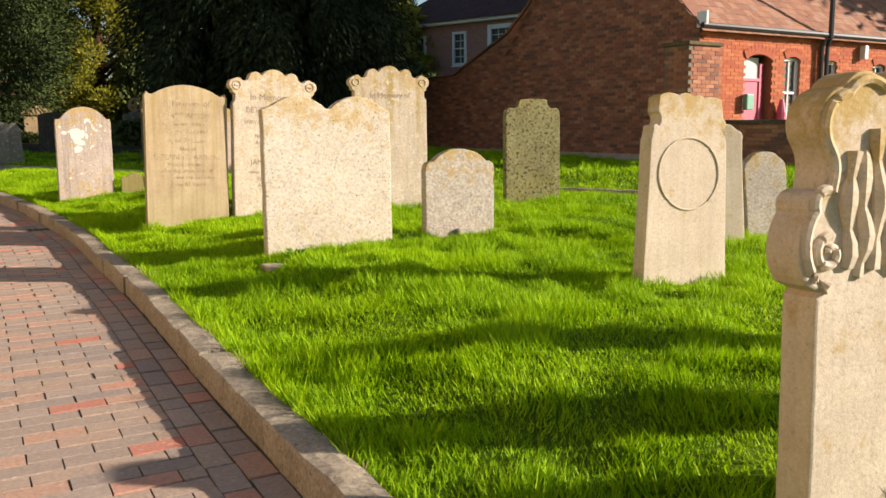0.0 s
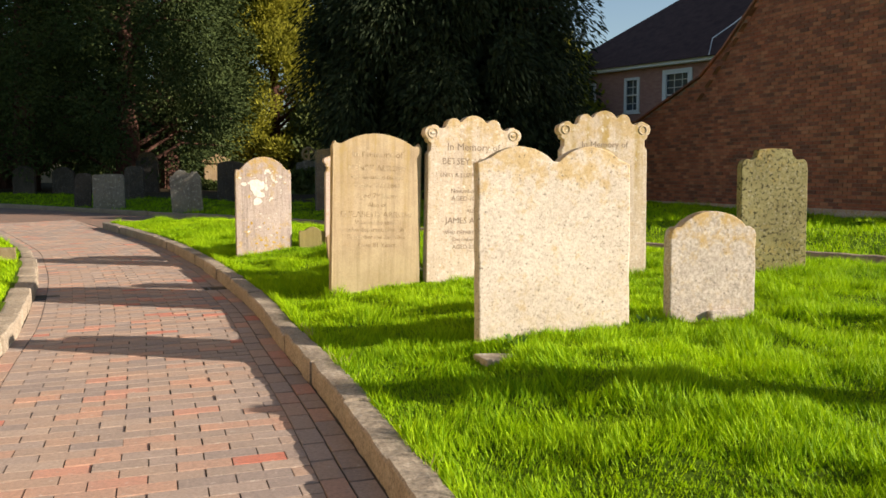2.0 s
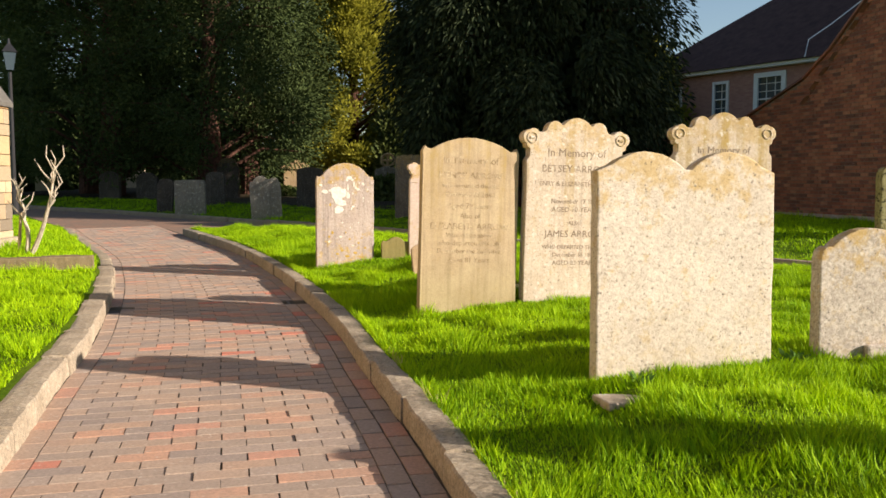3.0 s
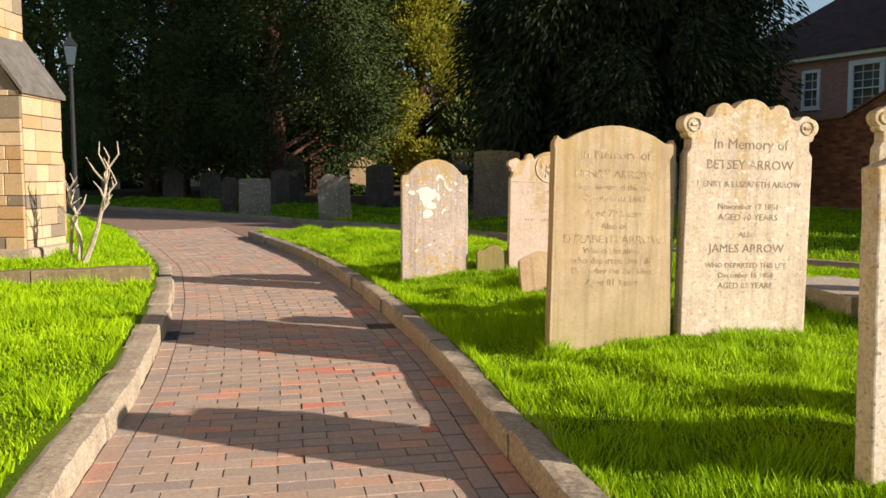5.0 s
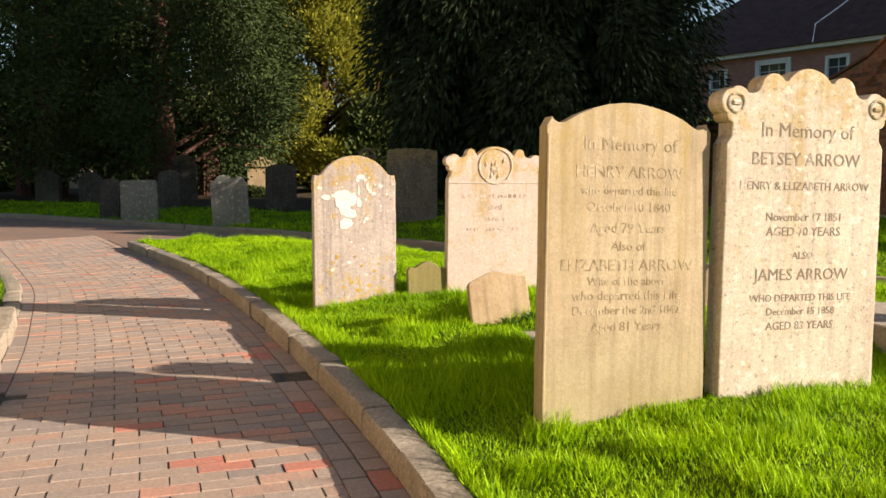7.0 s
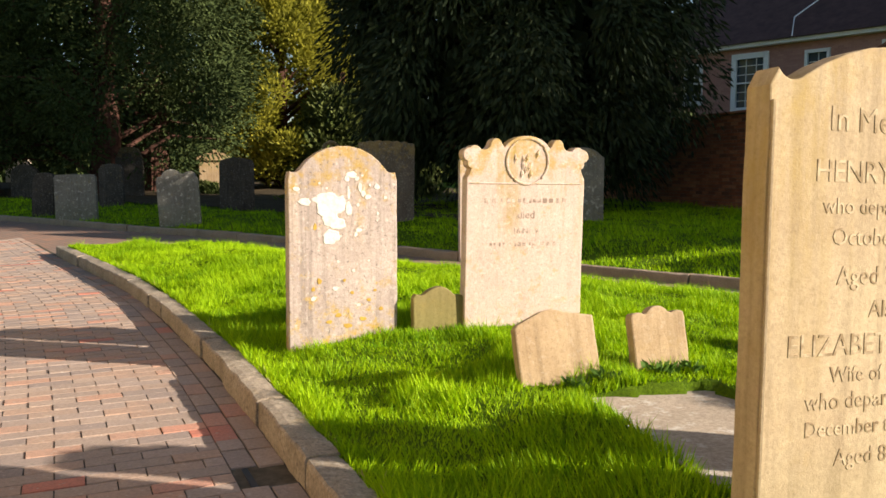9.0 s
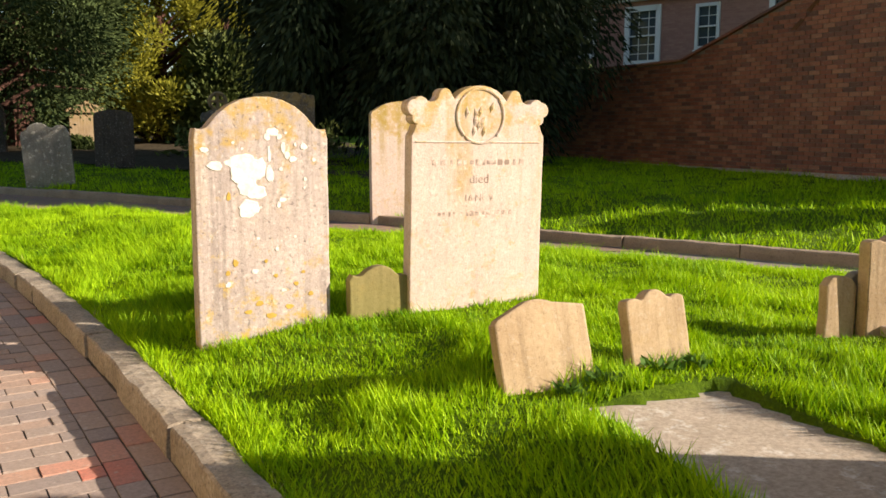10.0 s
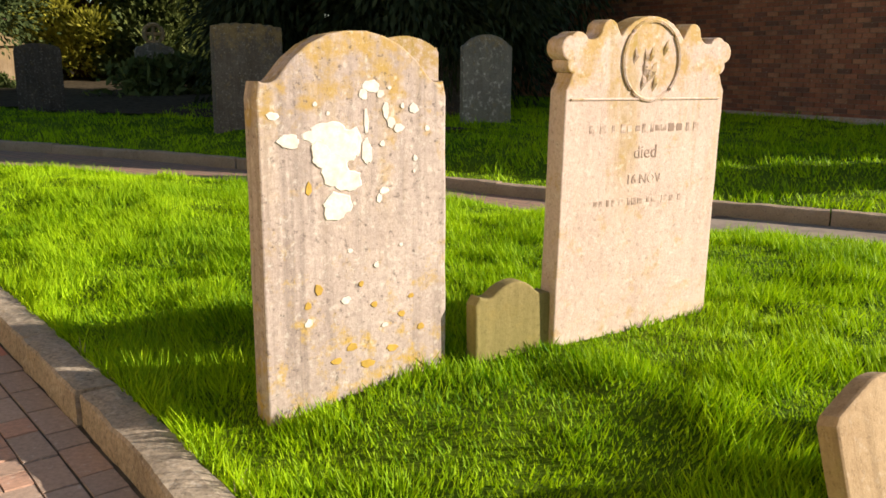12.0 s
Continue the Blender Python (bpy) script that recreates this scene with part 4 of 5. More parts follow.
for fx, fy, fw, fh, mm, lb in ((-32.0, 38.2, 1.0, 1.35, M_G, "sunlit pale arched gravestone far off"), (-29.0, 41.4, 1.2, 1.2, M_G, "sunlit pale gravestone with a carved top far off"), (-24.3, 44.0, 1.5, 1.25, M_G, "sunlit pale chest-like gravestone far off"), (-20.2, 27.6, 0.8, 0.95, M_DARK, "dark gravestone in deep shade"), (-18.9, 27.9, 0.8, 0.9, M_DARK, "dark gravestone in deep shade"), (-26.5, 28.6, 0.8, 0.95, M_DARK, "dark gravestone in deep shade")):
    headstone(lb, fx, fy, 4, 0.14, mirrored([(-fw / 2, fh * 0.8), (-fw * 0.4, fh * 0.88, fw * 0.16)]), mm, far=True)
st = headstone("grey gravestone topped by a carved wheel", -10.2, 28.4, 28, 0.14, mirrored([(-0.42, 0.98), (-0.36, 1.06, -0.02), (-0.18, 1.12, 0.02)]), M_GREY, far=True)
bm = ring_bm(0.0, 1.33, 0.2, 0, 0.05)
tube([(-0.2, 0, 1.33), (0.2, 0, 1.33)], [0.04, 0.04], 6, bm)
tube([(0, 0, 1.08), (0, 0, 1.53)], [0.05, 0.04], 6, bm)
relief(st, bm, M_S, "wheel_cross", "carved wheel cross")


# beside the church buttress
st = headstone("greenish mossy gravestone beside the church buttress", -11.66, 13.2, 35, 0.12, mirrored([(-0.28, 1.16), (-0.26, 1.23, 0.05)]), M_S, z=0.36)


# ---- ledgers ----
def ledger(label, x, y, yaw, sx, sy, sz, material=None, lift=0.0):
    bm = box(sx, sy, sz, (0, 0, 0), 0.012)
    bmesh.ops.subdivide_edges(bm, edges=bm.edges[:], cuts=3, use_grid_fill=True)
    roughen(bm, 0.006, 4.0, x)
    ob = part("ledger_slab", bm, material or M_SLAB)
    ob.matrix_world = pose(x, y, at_lawn(x, y) + 0.09 + sz / 2 - 0.05 + lift, 0, 0, yaw)
    return tagged(ob, label, "grave slab", "ledgers")


ledger("flat grey ledger slab with white lichen spots set in grass", -2.755, 9.922, 26, 0.76, 1.5, 0.12, None, -0.085)
ledger("low pale ledger slab among the grass", -1.10, 11.0, 27, 0.9, 1.4, 0.12)
ledger("raised stone ledger grave cover behind a gravestone", -1.0, 10.35, 27, 0.75, 1.0, 0.2)
ledger("small flat stone set in grass by a gravestone", -1.21, 6.17, 30, 0.26, 0.2, 0.1, M_SLAB, -0.045)


# ---- brick walls and buildings ----
def brick_skin(name, parent, m, inside, x0, x1, z0, z1, material, proud=0.012, lx=0.225, lz=0.075, joint=0.01, seed=0, keep=None, single=None, bond=True):
    """Bricks standing proud of a wall's face in its local x-z plane (face towards -y); joined, but for those that keep() picks."""
    rng = np.random.RandomState(seed)
    V, F, n = [], [], 0
    cube = np.array([(-1, 0, -1), (1, 0, -1), (1, 0, 1), (-1, 0, 1), (-1, -1, -1), (1, -1, -1), (1, -1, 1), (-1, -1, 1)], float)
    quads = np.array([(4, 5, 6, 7), (0, 1, 5, 4), (1, 2, 6, 5), (2, 3, 7, 6), (3, 0, 4, 7)])
    shared = None
    for r in range(int((z1 - z0) / lz) + 1):
        zc = z0 + (r + 0.5) * lz
        for k in range(-1, int((x1 - x0) / lx) + 2):
            xc = x0 + (k + (0.5 if r % 2 else 0.0)) * lx
            if not inside(xc, zc):
                continue
            d = proud * (0.55 + 0.45 * rng.rand())
            if keep is not None and keep(xc, zc):
                if shared is None:
                    shared = mesh_from("brick", cube * (lx / 2 - joint / 2, proud, lz / 2 - joint / 2), quads, single)
                b = new("brick", shared)
                b.parent = parent
                b.matrix_local = m @ Matrix.Translation((xc, proud - d, zc))
                continue
            c = cube * (lx / 2 - joint / 2, d, lz / 2 - joint / 2) + (xc, 0, zc)
            V.append(c)
            F.append(quads + n)
            n += 8
    if V:
        me = mesh_from(name, np.concatenate(V), np.concatenate(F), material)
        ob = part_mesh(name, me, parent)
        ob.matrix_local = m
        ob["kind"] = "stuff"


def wall_cells(length, z0, z1, holes, thick, bm=None):
    """Wall blocks round rectangular openings (x0, x1, z0, z1); the face is at y = 0 and the wall goes to +y."""
    bm = bm or bmesh.new()
    xs = sorted({0.0, length, *[h[0] for h in holes], *[h[1] for h in holes]})
    for a, b in zip(xs, xs[1:]):
        hs = sorted([h for h in holes if h[0] <= a + 1e-6 and h[1] >= b - 1e-6], key=lambda h: h[2])
        z = z0
        for h in [*hs, (0, 0, z1, z1)]:
            if h[2] - z > 1e-4:
                bmesh.ops.create_cube(bm, size=1, matrix=Matrix.Translation(((a + b) / 2, thick / 2, (z + h[2]) / 2)) @ Matrix.Diagonal((b - a, thick, h[2] - z, 1)))
            z = h[3]
    return bm


def sash_window(parent, x0, x1, z0, z1, cols, rows, depth=0.06, frame_w=0.07, surround=0.0, curtain=False, arch=False):
    """A white sash window in an opening: frame, sill, glazing bars and panes, each a part."""
    wn_ = new("window")
    wn_.parent = parent
    cx, w, h = (x0 + x1) / 2, x1 - x0, z1 - z0
    fw = frame_w + surround
    bm = bmesh.new()
    y = depth
    for (sx, sz, px, pz) in ((fw, h + 2 * surround, x0 + fw / 2 - surround, (z0 + z1) / 2), (fw, h + 2 * surround, x1 - fw / 2 + surround, (z0 + z1) / 2), (w, fw, cx, z1 - fw / 2 + surround), (w, fw, cx, z0 + fw / 2 - surround), (w, frame_w * 0.8, cx, (z0 + z1) / 2)):
        bmesh.ops.create_cube(bm, size=1, matrix=Matrix.Translation((px, y - (0.09 if surround else 0.0), pz)) @ Matrix.Diagonal((sx, 0.10 if surround else 0.07, sz, 1)))
    part("window_frame", bm, M_WHITE, wn_)
    part("window_sill", box(w + 0.12 + 2 * surround, 0.16, 0.07, (cx, y - 0.07, z0 - 0.035 - surround), 0.01), M_WHITE, wn_)
    bm = bmesh.new()
    for k in range(1, cols):
        bmesh.ops.create_cube(bm, size=1, matrix=Matrix.Translation((x0 + w * k / cols, y, (z0 + z1) / 2)) @ Matrix.Diagonal((0.025, 0.03, h, 1)))
    for k in range(1, rows):
        bmesh.ops.create_cube(bm, size=1, matrix=Matrix.Translation((cx, y, z0 + h * k / rows)) @ Matrix.Diagonal((w, 0.03, 0.025, 1)))
    if len(bm.verts):
        part("glazing_bars", bm, M_WHITE, wn_)
    else:
        bm.free()
    for za, zb in ((z0, (z0 + z1) / 2), ((z0 + z1) / 2, z1)):
        part("pane", box(w - 0.02, 0.012, zb - za - 0.01, (cx, y + 0.02, (za + zb) / 2)), M_GLASS, wn_)
    if curtain:
        part("curtain", box(w * 0.9, 0.02, h * 0.9, (cx, y + 0.012, (z0 + z1) / 2)), M_CURTAIN, wn_, "white net curtain")
    return wn_


# low brick building: gable towards the lawn, sunlit front along +x
COR = Vector((4.93, 16.9, 0))
bld = empty("brick_building", Matrix.Translation(COR) @ pose(0, 0, 0, 0, 0, 31), "low red brick building with tiled roof and sweeping gable", "building")
front_holes = [(1.30, 2.18, 0.25, 2.62), (2.53, 3.07, 1.15, 2.65), (3.86, 4.33, 1.15, 2.62), (5.6, 6.1, 1.15, 2.6), (7.4, 7.9, 1.15, 2.6), (9.2, 9.7, 1.15, 2.6)]
part("wall", wall_cells(14.0, -0.1, 3.1, front_holes, 0.3), M_FMORTAR, bld, "mortar and brick front wall")
brick_skin("front_bricks", bld, Matrix(), lambda x, z: 0.0 < x < 13.9 and 0.1 < z < 3.05 and not any(h[0] - 0.05 < x < h[1] + 0.05 and h[2] < z < h[3] for h in front_holes), 0.0, 14.0, 0.0, 3.1, M_ORANGEB, 0.01, seed=3)
# arched heads over the openings
for h in front_holes:
    cx, w = (h[0] + h[1]) / 2, h[1] - h[0]
    n = 9
    for k in range(n):
        bm = bmesh.new()
        a = radians(60 + 60 * (k + 0.5) / n)
        r = w
        bmesh.ops.create_cube(bm, size=1, matrix=Matrix.Translation((cx + r * math.cos(a), -0.012, h[3] - r * 0.866 + r * math.sin(a) - 0.02)) @ pose(0, 0, 0, 0, 90 - math.degrees(a), 0) @ Matrix.Diagonal((w / n * 1.0, 0.03, 0.18, 1)))
        part("arch_brick", bm, M_ORANGEB, bld)
for h in front_holes[1:]:
    sash_window(bld, h[0], h[1], h[2], h[3] - 0.06, 2, 2, 0.1, 0.06)
d = part("door", box(0.6, 0.05, 1.95, (1.62, 0.16, 1.12), 0.006), M_PINK, bld, "pink painted plank door")
part("handle", box(0.03, 0.05, 0.12, (1.84, 0.11, 1.15), 0.008), M_BLACK, d, "dark door handle")
part("door_frame", box(0.06, 0.1, 2.3, (1.95, 0.16, 1.3), 0.005), M_PINK, bld)
part("door_side", box(0.28, 0.04, 2.35, (2.06, 0.24, 1.3)), M_PINK, bld, "shaded pink boarding beside the door")
part("fanlight", box(0.58, 0.03, 0.42, (1.62, 0.16, 2.36), 0.004), M_CURTAIN, bld, "white curtained window over the door")
part("transom", box(0.64, 0.06, 0.06, (1.62, 0.14, 2.12), 0.004), M_PINK, bld)
# gable wall, in local y: from the corner back along +y
gab = [(0.0, -0.1), (0.0, 3.15), (3.1, 6.2), (4.58, 4.94), (5.6, 4.06), (6.4, 3.54), (7.5, 3.16), (8.5, 2.82), (9.0, 2.64), (10.3, 2.62), (18.0, 2.60), (18.0, -0.1)]


def in_gable(s, z):
    if not 0.05 < s < 17.9 or z < 0.2:
        return False
    for (a, za), (b, zb) in zip(gab[1:], gab[2:]):
        if a <= s <= b and b > a:
            return z < za + (zb - za) * (s - a) / (b - a) - 0.04
    return False


bm = bmesh.new()
vs = [bm.verts.new((0.0, s, z)) for s, z in gab]
f = bm.faces.new(vs)
ext = bmesh.ops.extrude_face_region(bm, geom=[f])
for v in ext["geom"]:
    if isinstance(v, bmesh.types.BMVert):
        v.co.x += 0.3
bmesh.ops.recalc_face_normals(bm, faces=bm.faces[:])
part("gable_wall", bm, M_MORTAR, bld, "mortar of the sweeping brick gable")
# brick skin of the gable: bricks made in x-z facing -y, turned to face -x with x running along +y
TURN_G = Matrix(((0, 1, 0, 0), (1, 0, 0, 0), (0, 0, 1, 0), (0, 0, 0, 1)))
brick_skin("gable_bricks", bld, TURN_G, in_gable, 0.0, 18.0, 0.2, 6.2, M_WALLB, 0.014, seed=5, keep=lambda s, z: 2.2 < s < 5.6 and 0.6 < z < 2.0, single=M_WALLB1)
part("stone_plinth", box(0.08, 11.0, 0.36, (-0.03, 5.6, 0.42), 0.02), M_D, bld, "whitened rough stone footing")
# coping of the sweeping wall and verge
for (a, za), (b, zb) in zip(gab[1:-2], gab[2:-1]):
    L = math.hypot(b - a, zb - za)
    ang = math.degrees(math.atan2(zb - za, b - a))
    part("verge", box(0.4, L + 0.03, 0.05, (0.12, (a + b) / 2, (za + zb) / 2 + 0.028), 0.008, pose(0, 0, 0, ang, 0, 0)), M_TILE if a < 5 else M_WALLB1, bld, "tile-edged sloping verge")
# roof, with tile courses
bm_rows, faces, n = [], [], 0
rs = np.random.RandomState(2)
for side, run in ((0, 3.1), (1, 3.3)):
    for r in range(23):
        for c in range(70):
            x0, x1 = -0.12 + c * 0.205 + (0.1 if r % 2 else 0), -0.12 + (c + 1) * 0.205 - 0.006 + (0.1 if r % 2 else 0)
            t0, t1 = r / 22.0 - 0.06, (r + 1.25) / 22.0 - 0.06
            if t0 > 0.97:
                continue
            t1 = min(t1, 1.0)
            j = rs.uniform(-0.004, 0.006)
            y0, y1 = (run * t0, run * t1) if not side else (6.2 + 0.0 - 3.1 * t0, 6.2 - 3.1 * t1)
            zz = lambda t: 3.15 + 3.05 * t
            bm_rows += [(x0, y0, zz(t0) + 0.045 + j), (x1, y0, zz(t0) + 0.045 + j), (x1, y1, zz(t1) + 0.02 + j), (x0, y1, zz(t1) + 0.02 + j), (x0, y0, zz(t0) + 0.028 + j), (x1, y0, zz(t0) + 0.028 + j)]
            faces += [(n, n + 1, n + 2, n + 3), (n + 4, n + 5, n + 1, n)]
            n += 6
roof = part_mesh("roof", mesh_from("roof", bm_rows, faces, M_TILE), bld, "red-brown clay tiles")
roof["kind"] = "stuff"
bm = bmesh.new()
rv = [bm.verts.new(p) for p in ((0.05, 0.0, 3.1), (14, 0.0, 3.1), (14, 3.1, 6.16), (0.05, 3.1, 6.16), (0.05, 6.2, 3.1), (14, 6.2, 3.1))]
bm.faces.new(rv[:4])
bm.faces.new((rv[3], rv[2], rv[5], rv[4]))
part("roof_deck", bm, M_BED, bld)
# gutter, downpipe, vent pipe, wall lamp, small fittings
part("gutter", tube([(-0.1, -0.16, 3.10), (14.1, -0.16, 3.06)], [0.055, 0.055], 8), M_BLACK, bld, "black half-round gutter")
part("fascia", box(14.0, 0.03, 0.14, (7.0, -0.06, 3.1)), M_BLACK, bld)
part("downpipe", tube([(3.62, -0.16, 3.05), (3.62, -0.10, 2.85), (3.62, -0.09, 0.2)], [0.05, 0.05, 0.05], 8), M_BLACK, bld, "black downpipe")
part("downpipe", tube([(3.80, -0.16, 3.05), (3.80, -0.10, 2.85), (3.80, -0.09, 0.2)], [0.045, 0.045, 0.045], 8), M_BLACK, bld, "black downpipe")
part("vent_pipe", tube([(3.75, -0.2, 3.0), (3.75, -0.2, 5.2)], [0.055, 0.055], 8), M_BLACK, bld, "tall black vent pipe")
part("wall_lamp", box(0.12, 0.14, 0.3, (5.1, -0.1, 2.78), 0.02), M_WHITE, bld, "white wall lamp")
part("bargeboard", box(0.05, 0.25, 0.3, (-0.02, -0.08, 3.22), 0.01), M_WHITE, bld, "white painted eave end")
part("letter_box", box(0.2, 0.12, 0.32, (1.36, -0.09, 1.66), 0.02), M_GREENP, bld, "green wall box")
part("wall_pot", tube([(2.36, -0.12, 1.1), (2.36, -0.12, 1.45), (2.36, -0.12, 1.6), (2.36, -0.12, 1.72)], [0.09, 0.1, 0.07, 0.04], 10), M_PINK, bld, "pink wall-mounted fitting")

# pier and low dark garden wall before the building
pier = empty("brick_pier", pose(4.62, 16.25, 0.3, 0, 0, 31), "dark brick gate pier beside the gable", "pier")
part("core", box(0.82, 0.6, 2.4, (0, 0, 1.15), 0.005), M_MORTAR, pier)
for m_, w_ in ((Matrix.Translation((-0.41, -0.3, 0)), 0.82), (pose(-0.41, 0.3, 0, 0, 0, -90), 0.6)):
    brick_skin("pier_bricks", pier, m_, lambda x, z, w_=w_: 0.05 < x < w_ - 0.03 and z > 0.02, 0.0, w_, 0.0, 2.3, M_WALLB, 0.012, seed=8)
part("cap", box(0.92, 0.7, 0.07, (0, 0, 2.38), 0.015), M_DARK, pier, "dark stone cap")
garden = empty("garden_wall", pose(5.0, 16.0, 0.15, 0, 0, -12), "low dark brick garden wall", "wall", kind="structure")
part("core", box(12.0, 0.25, 1.15, (6.0, 0.13, 0.5)), M_MORTAR, garden)
brick_skin("bricks", garden, Matrix(), lambda x, z: x > 0.05, 0.0, 12.0, 0.0, 1.08, M_WALLB, 0.012, seed=9)
part("coping", box(12.1, 0.34, 0.07, (6.0, 0.13, 1.11), 0.012), M_DARK, garden, "dark stone coping")

# distant two-storey house
M_HOUSEB = brick_piece_mat("house brick", ((0.0, (0.46, 0.24, 0.19)), (0.4, (0.41, 0.21, 0.165)), (0.75, (0.50, 0.27, 0.21))), (0.42, 0.24, 0.2), 0.3, True)
M_ROOFD = plain_mat("dark roof tiles", (0.075, 0.04, 0.035), 0.85, 0.2, 0.4, 3.0)
house = empty("house", pose(2.5, 42.0, 0.4, 0, 0, -40), "two-storey pinkish brick house with white sash windows", "house")
H0 = 5.95
holes = [(x0 + 7.0, x1 + 7.0, z0 - 0.4, z1 - 0.4) for x0, x1, z0, z1 in ((-5.56, -4.56, 4.3, 5.78), (-2.66, -1.88, 4.28, 5.83), (-0.36, 0.93, 3.9, 5.92), (2.55, 3.4, 4.3, 5.88), (5.4, 6.6, 4.2, 5.86), (8.6, 9.6, 4.3, 5.86), (-5.5, -4.55, 1.0, 2.8), (2.62, 3.42, 1.0, 2.8))]
W_ = Matrix.Translation((-7.0, 0, 0))
wl = part("wall", wall_cells(20.0, -0.3, H0 - 0.1, holes, 0.3), M_HOUSEB, house)
wl.matrix_local = W_
brick_skin("house_bricks", house, W_, lambda x, z: 0.1 < x < 14 and z > 2.6 and not any(h[0] - 0.08 < x < h[1] + 0.08 and h[2] - 0.05 < z < h[3] + 0.05 for h in holes), 0.0, 14.0, 2.6, H0 - 0.15, M_HOUSEB, 0.01, lx=0.24, lz=0.085, joint=0.014, seed=12)
part("side_wall", box(0.3, 12, H0 + 0.2, (-6.85, 6.2, 3.0)), M_HOUSEB, house)
for k, h in enumerate(holes):
    w = sash_window(house, h[0] - 7, h[1] - 7, h[2], h[3], 3 if k in (2, 4) else 2, 6 if k == 2 else 4, 0.05, 0.07, 0.14 if k in (2, 4) else 0.05, curtain=False)
part("eaves_board", box(20.6, 0.5, 0.16, (3.0, -0.1, H0 - 0.02), 0.01), M_WHITE, house, "white eaves board")
bm = bmesh.new()
rv = [bm.verts.new(p) for p in ((-7.4, -0.5, H0 + 0.06), (13.4, -0.5, H0 + 0.06), (13.4, 12.4, H0 + 0.06), (-7.4, 12.4, H0 + 0.06), (-1.4, 5.9, H0 + 5.0), (7.4, 5.9, H0 + 5.0))]
for q in ((0, 1, 5, 4), (1, 2, 5), (2, 3, 4, 5), (3, 0, 4), (0, 3, 2, 1)):
    bm.faces.new([rv[j] for j in q])
bmesh.ops.recalc_face_normals(bm, faces=bm.faces[:])
part("roof", bm, M_ROOFD, house, "steep dark tiled hipped roof")
part("chimney", box(0.9, 0.9, 2.2, (5.0, 5.9, H0 + 5.2), 0.03), M_HOUSEB, house)
part("roof_cable", tube([(2.2, -0.5, H0 + 0.1), (1.9, 0.2, H0 + 0.9), (2.3, 1.2, H0 + 1.6), (3.0, 3.0, H0 + 3.0)], [0.025] * 4, 5), M_WHITE, house, "thin pale cable on the roof")

# church buttress
but = empty("church_buttress", pose(-9.82, 11.0, 0.15, 0, 0, 17), "honey sandstone church buttress with slate weathering", "buttress")
part("core", box(2.6, 0.9, 2.35, (-1.32, 0.46, 1.0), 0.01), M_MORTAR, but)
part("core", box(2.2, 0.9, 5.0, (-1.55, 0.46, 4.5), 0.01), M_MORTAR, but)


def ashlar(parent, m, width, z0, z1, hrow, seed):
    """Sandstone blocks of uneven length in courses on one face."""
    rr, z = random.Random(seed), z0
    while z < z1 - 0.05:
        h = min(rr.choice(hrow), z1 - z)
        x = 0.0
        while x < width - 0.02:
            w = min(rr.uniform(0.16, 0.46), width - x)
            if width - x - w < 0.12:
                w = width - x
            b = box(w - 0.008, 0.05, h - 0.008, (x + w / 2, -0.012 + rr.uniform(-0.006, 0.006), z + h / 2), 0.008)
            ob = part("block", b, M_SANDB, parent)
            ob.matrix_local = m
            x += w
        z += h


ashlar(but, Matrix.Translation((-2.6, 0, 0)), 2.62, 0.3, 2.18, (0.12, 0.16, 0.21, 0.26), 1)
ashlar(but, pose(0.0, 0, 0, 0, 0, 90), 0.92, 0.3, 2.18, (0.12, 0.16, 0.21, 0.26), 2)
ashlar(but, Matrix.Translation((-2.6, 0.02, 0)), 2.16, 2.18, 7.0, (0.22, 0.28, 0.32), 3)
ashlar(but, pose(-0.44, 0.02, 0, 0, 0, 90), 0.88, 2.75, 7.0, (0.22, 0.28, 0.32), 4)
part("plinth", box(2.75, 1.06, 0.42, (-1.25, 0.46, 0.12), 0.05), M_KERB, but, "worn stone plinth")
bm = bmesh.new()
wv = [bm.verts.new(p) for p in ((0.07, -0.06, 2.14), (0.07, 0.98, 2.14), (-0.46, 0.98, 2.86), (-0.46, -0.06, 2.86), (0.07, -0.06, 2.2), (0.07, 0.98, 2.2), (-0.46, 0.98, 2.94), (-0.46, -0.06, 2.94))]
for q in ((0, 1, 2, 3), (4, 5, 6, 7), (0, 1, 5, 4), (1, 2, 6, 5), (2, 3, 7, 6), (3, 0, 4, 7)):
    bm.faces.new([wv[j] for j in q])
bm2v = [bm.verts.new(p) for p in ((0.0, 0.0, 2.15), (-0.46, 0.0, 2.15), (-0.46, 0.0, 2.86))]
bm.faces.new(bm2v)
bmesh.ops.recalc_face_normals(bm, faces=bm.faces[:])
part("weathering", bm, M_LEAD, but, "sloping dark slate weathering")
chw = empty("church_wall", pose(-12.1, 10.3, 0.15, 0, 0, 17), "honey sandstone church wall", "church", kind="structure")
part("core", box(0.6, 22, 8.0, (-0.35, -8.5, 3.9)), M_SANDB, chw)


# ---- street furniture and small things ----
lamp = empty("lamp_post", pose(-16.55, 19.1, road_z(0, 19.1) + 0.35), "black iron lamp post with a glazed lantern", "lamp post")
part("post", tube([(0, 0, -0.1), (0, 0, 0.5), (0, 0, 0.55), (0, 0, 3.3)], [0.1, 0.09, 0.055, 0.04], 10), M_BLACK, lamp)
bm = bmesh.new()
bmesh.ops.create_cone(bm, cap_ends=True, segments=4, radius1=0.11, radius2=0.2, depth=0.42, matrix=Matrix.Translation((0, 0, 3.56)))
part("lantern", bm, M_GLASS, lamp, "glazed lantern")
bm = bmesh.new()
bmesh.ops.create_cone(bm, cap_ends=True, segments=4, radius1=0.24, radius2=0.05, depth=0.2, matrix=Matrix.Translation((0, 0, 3.87)))
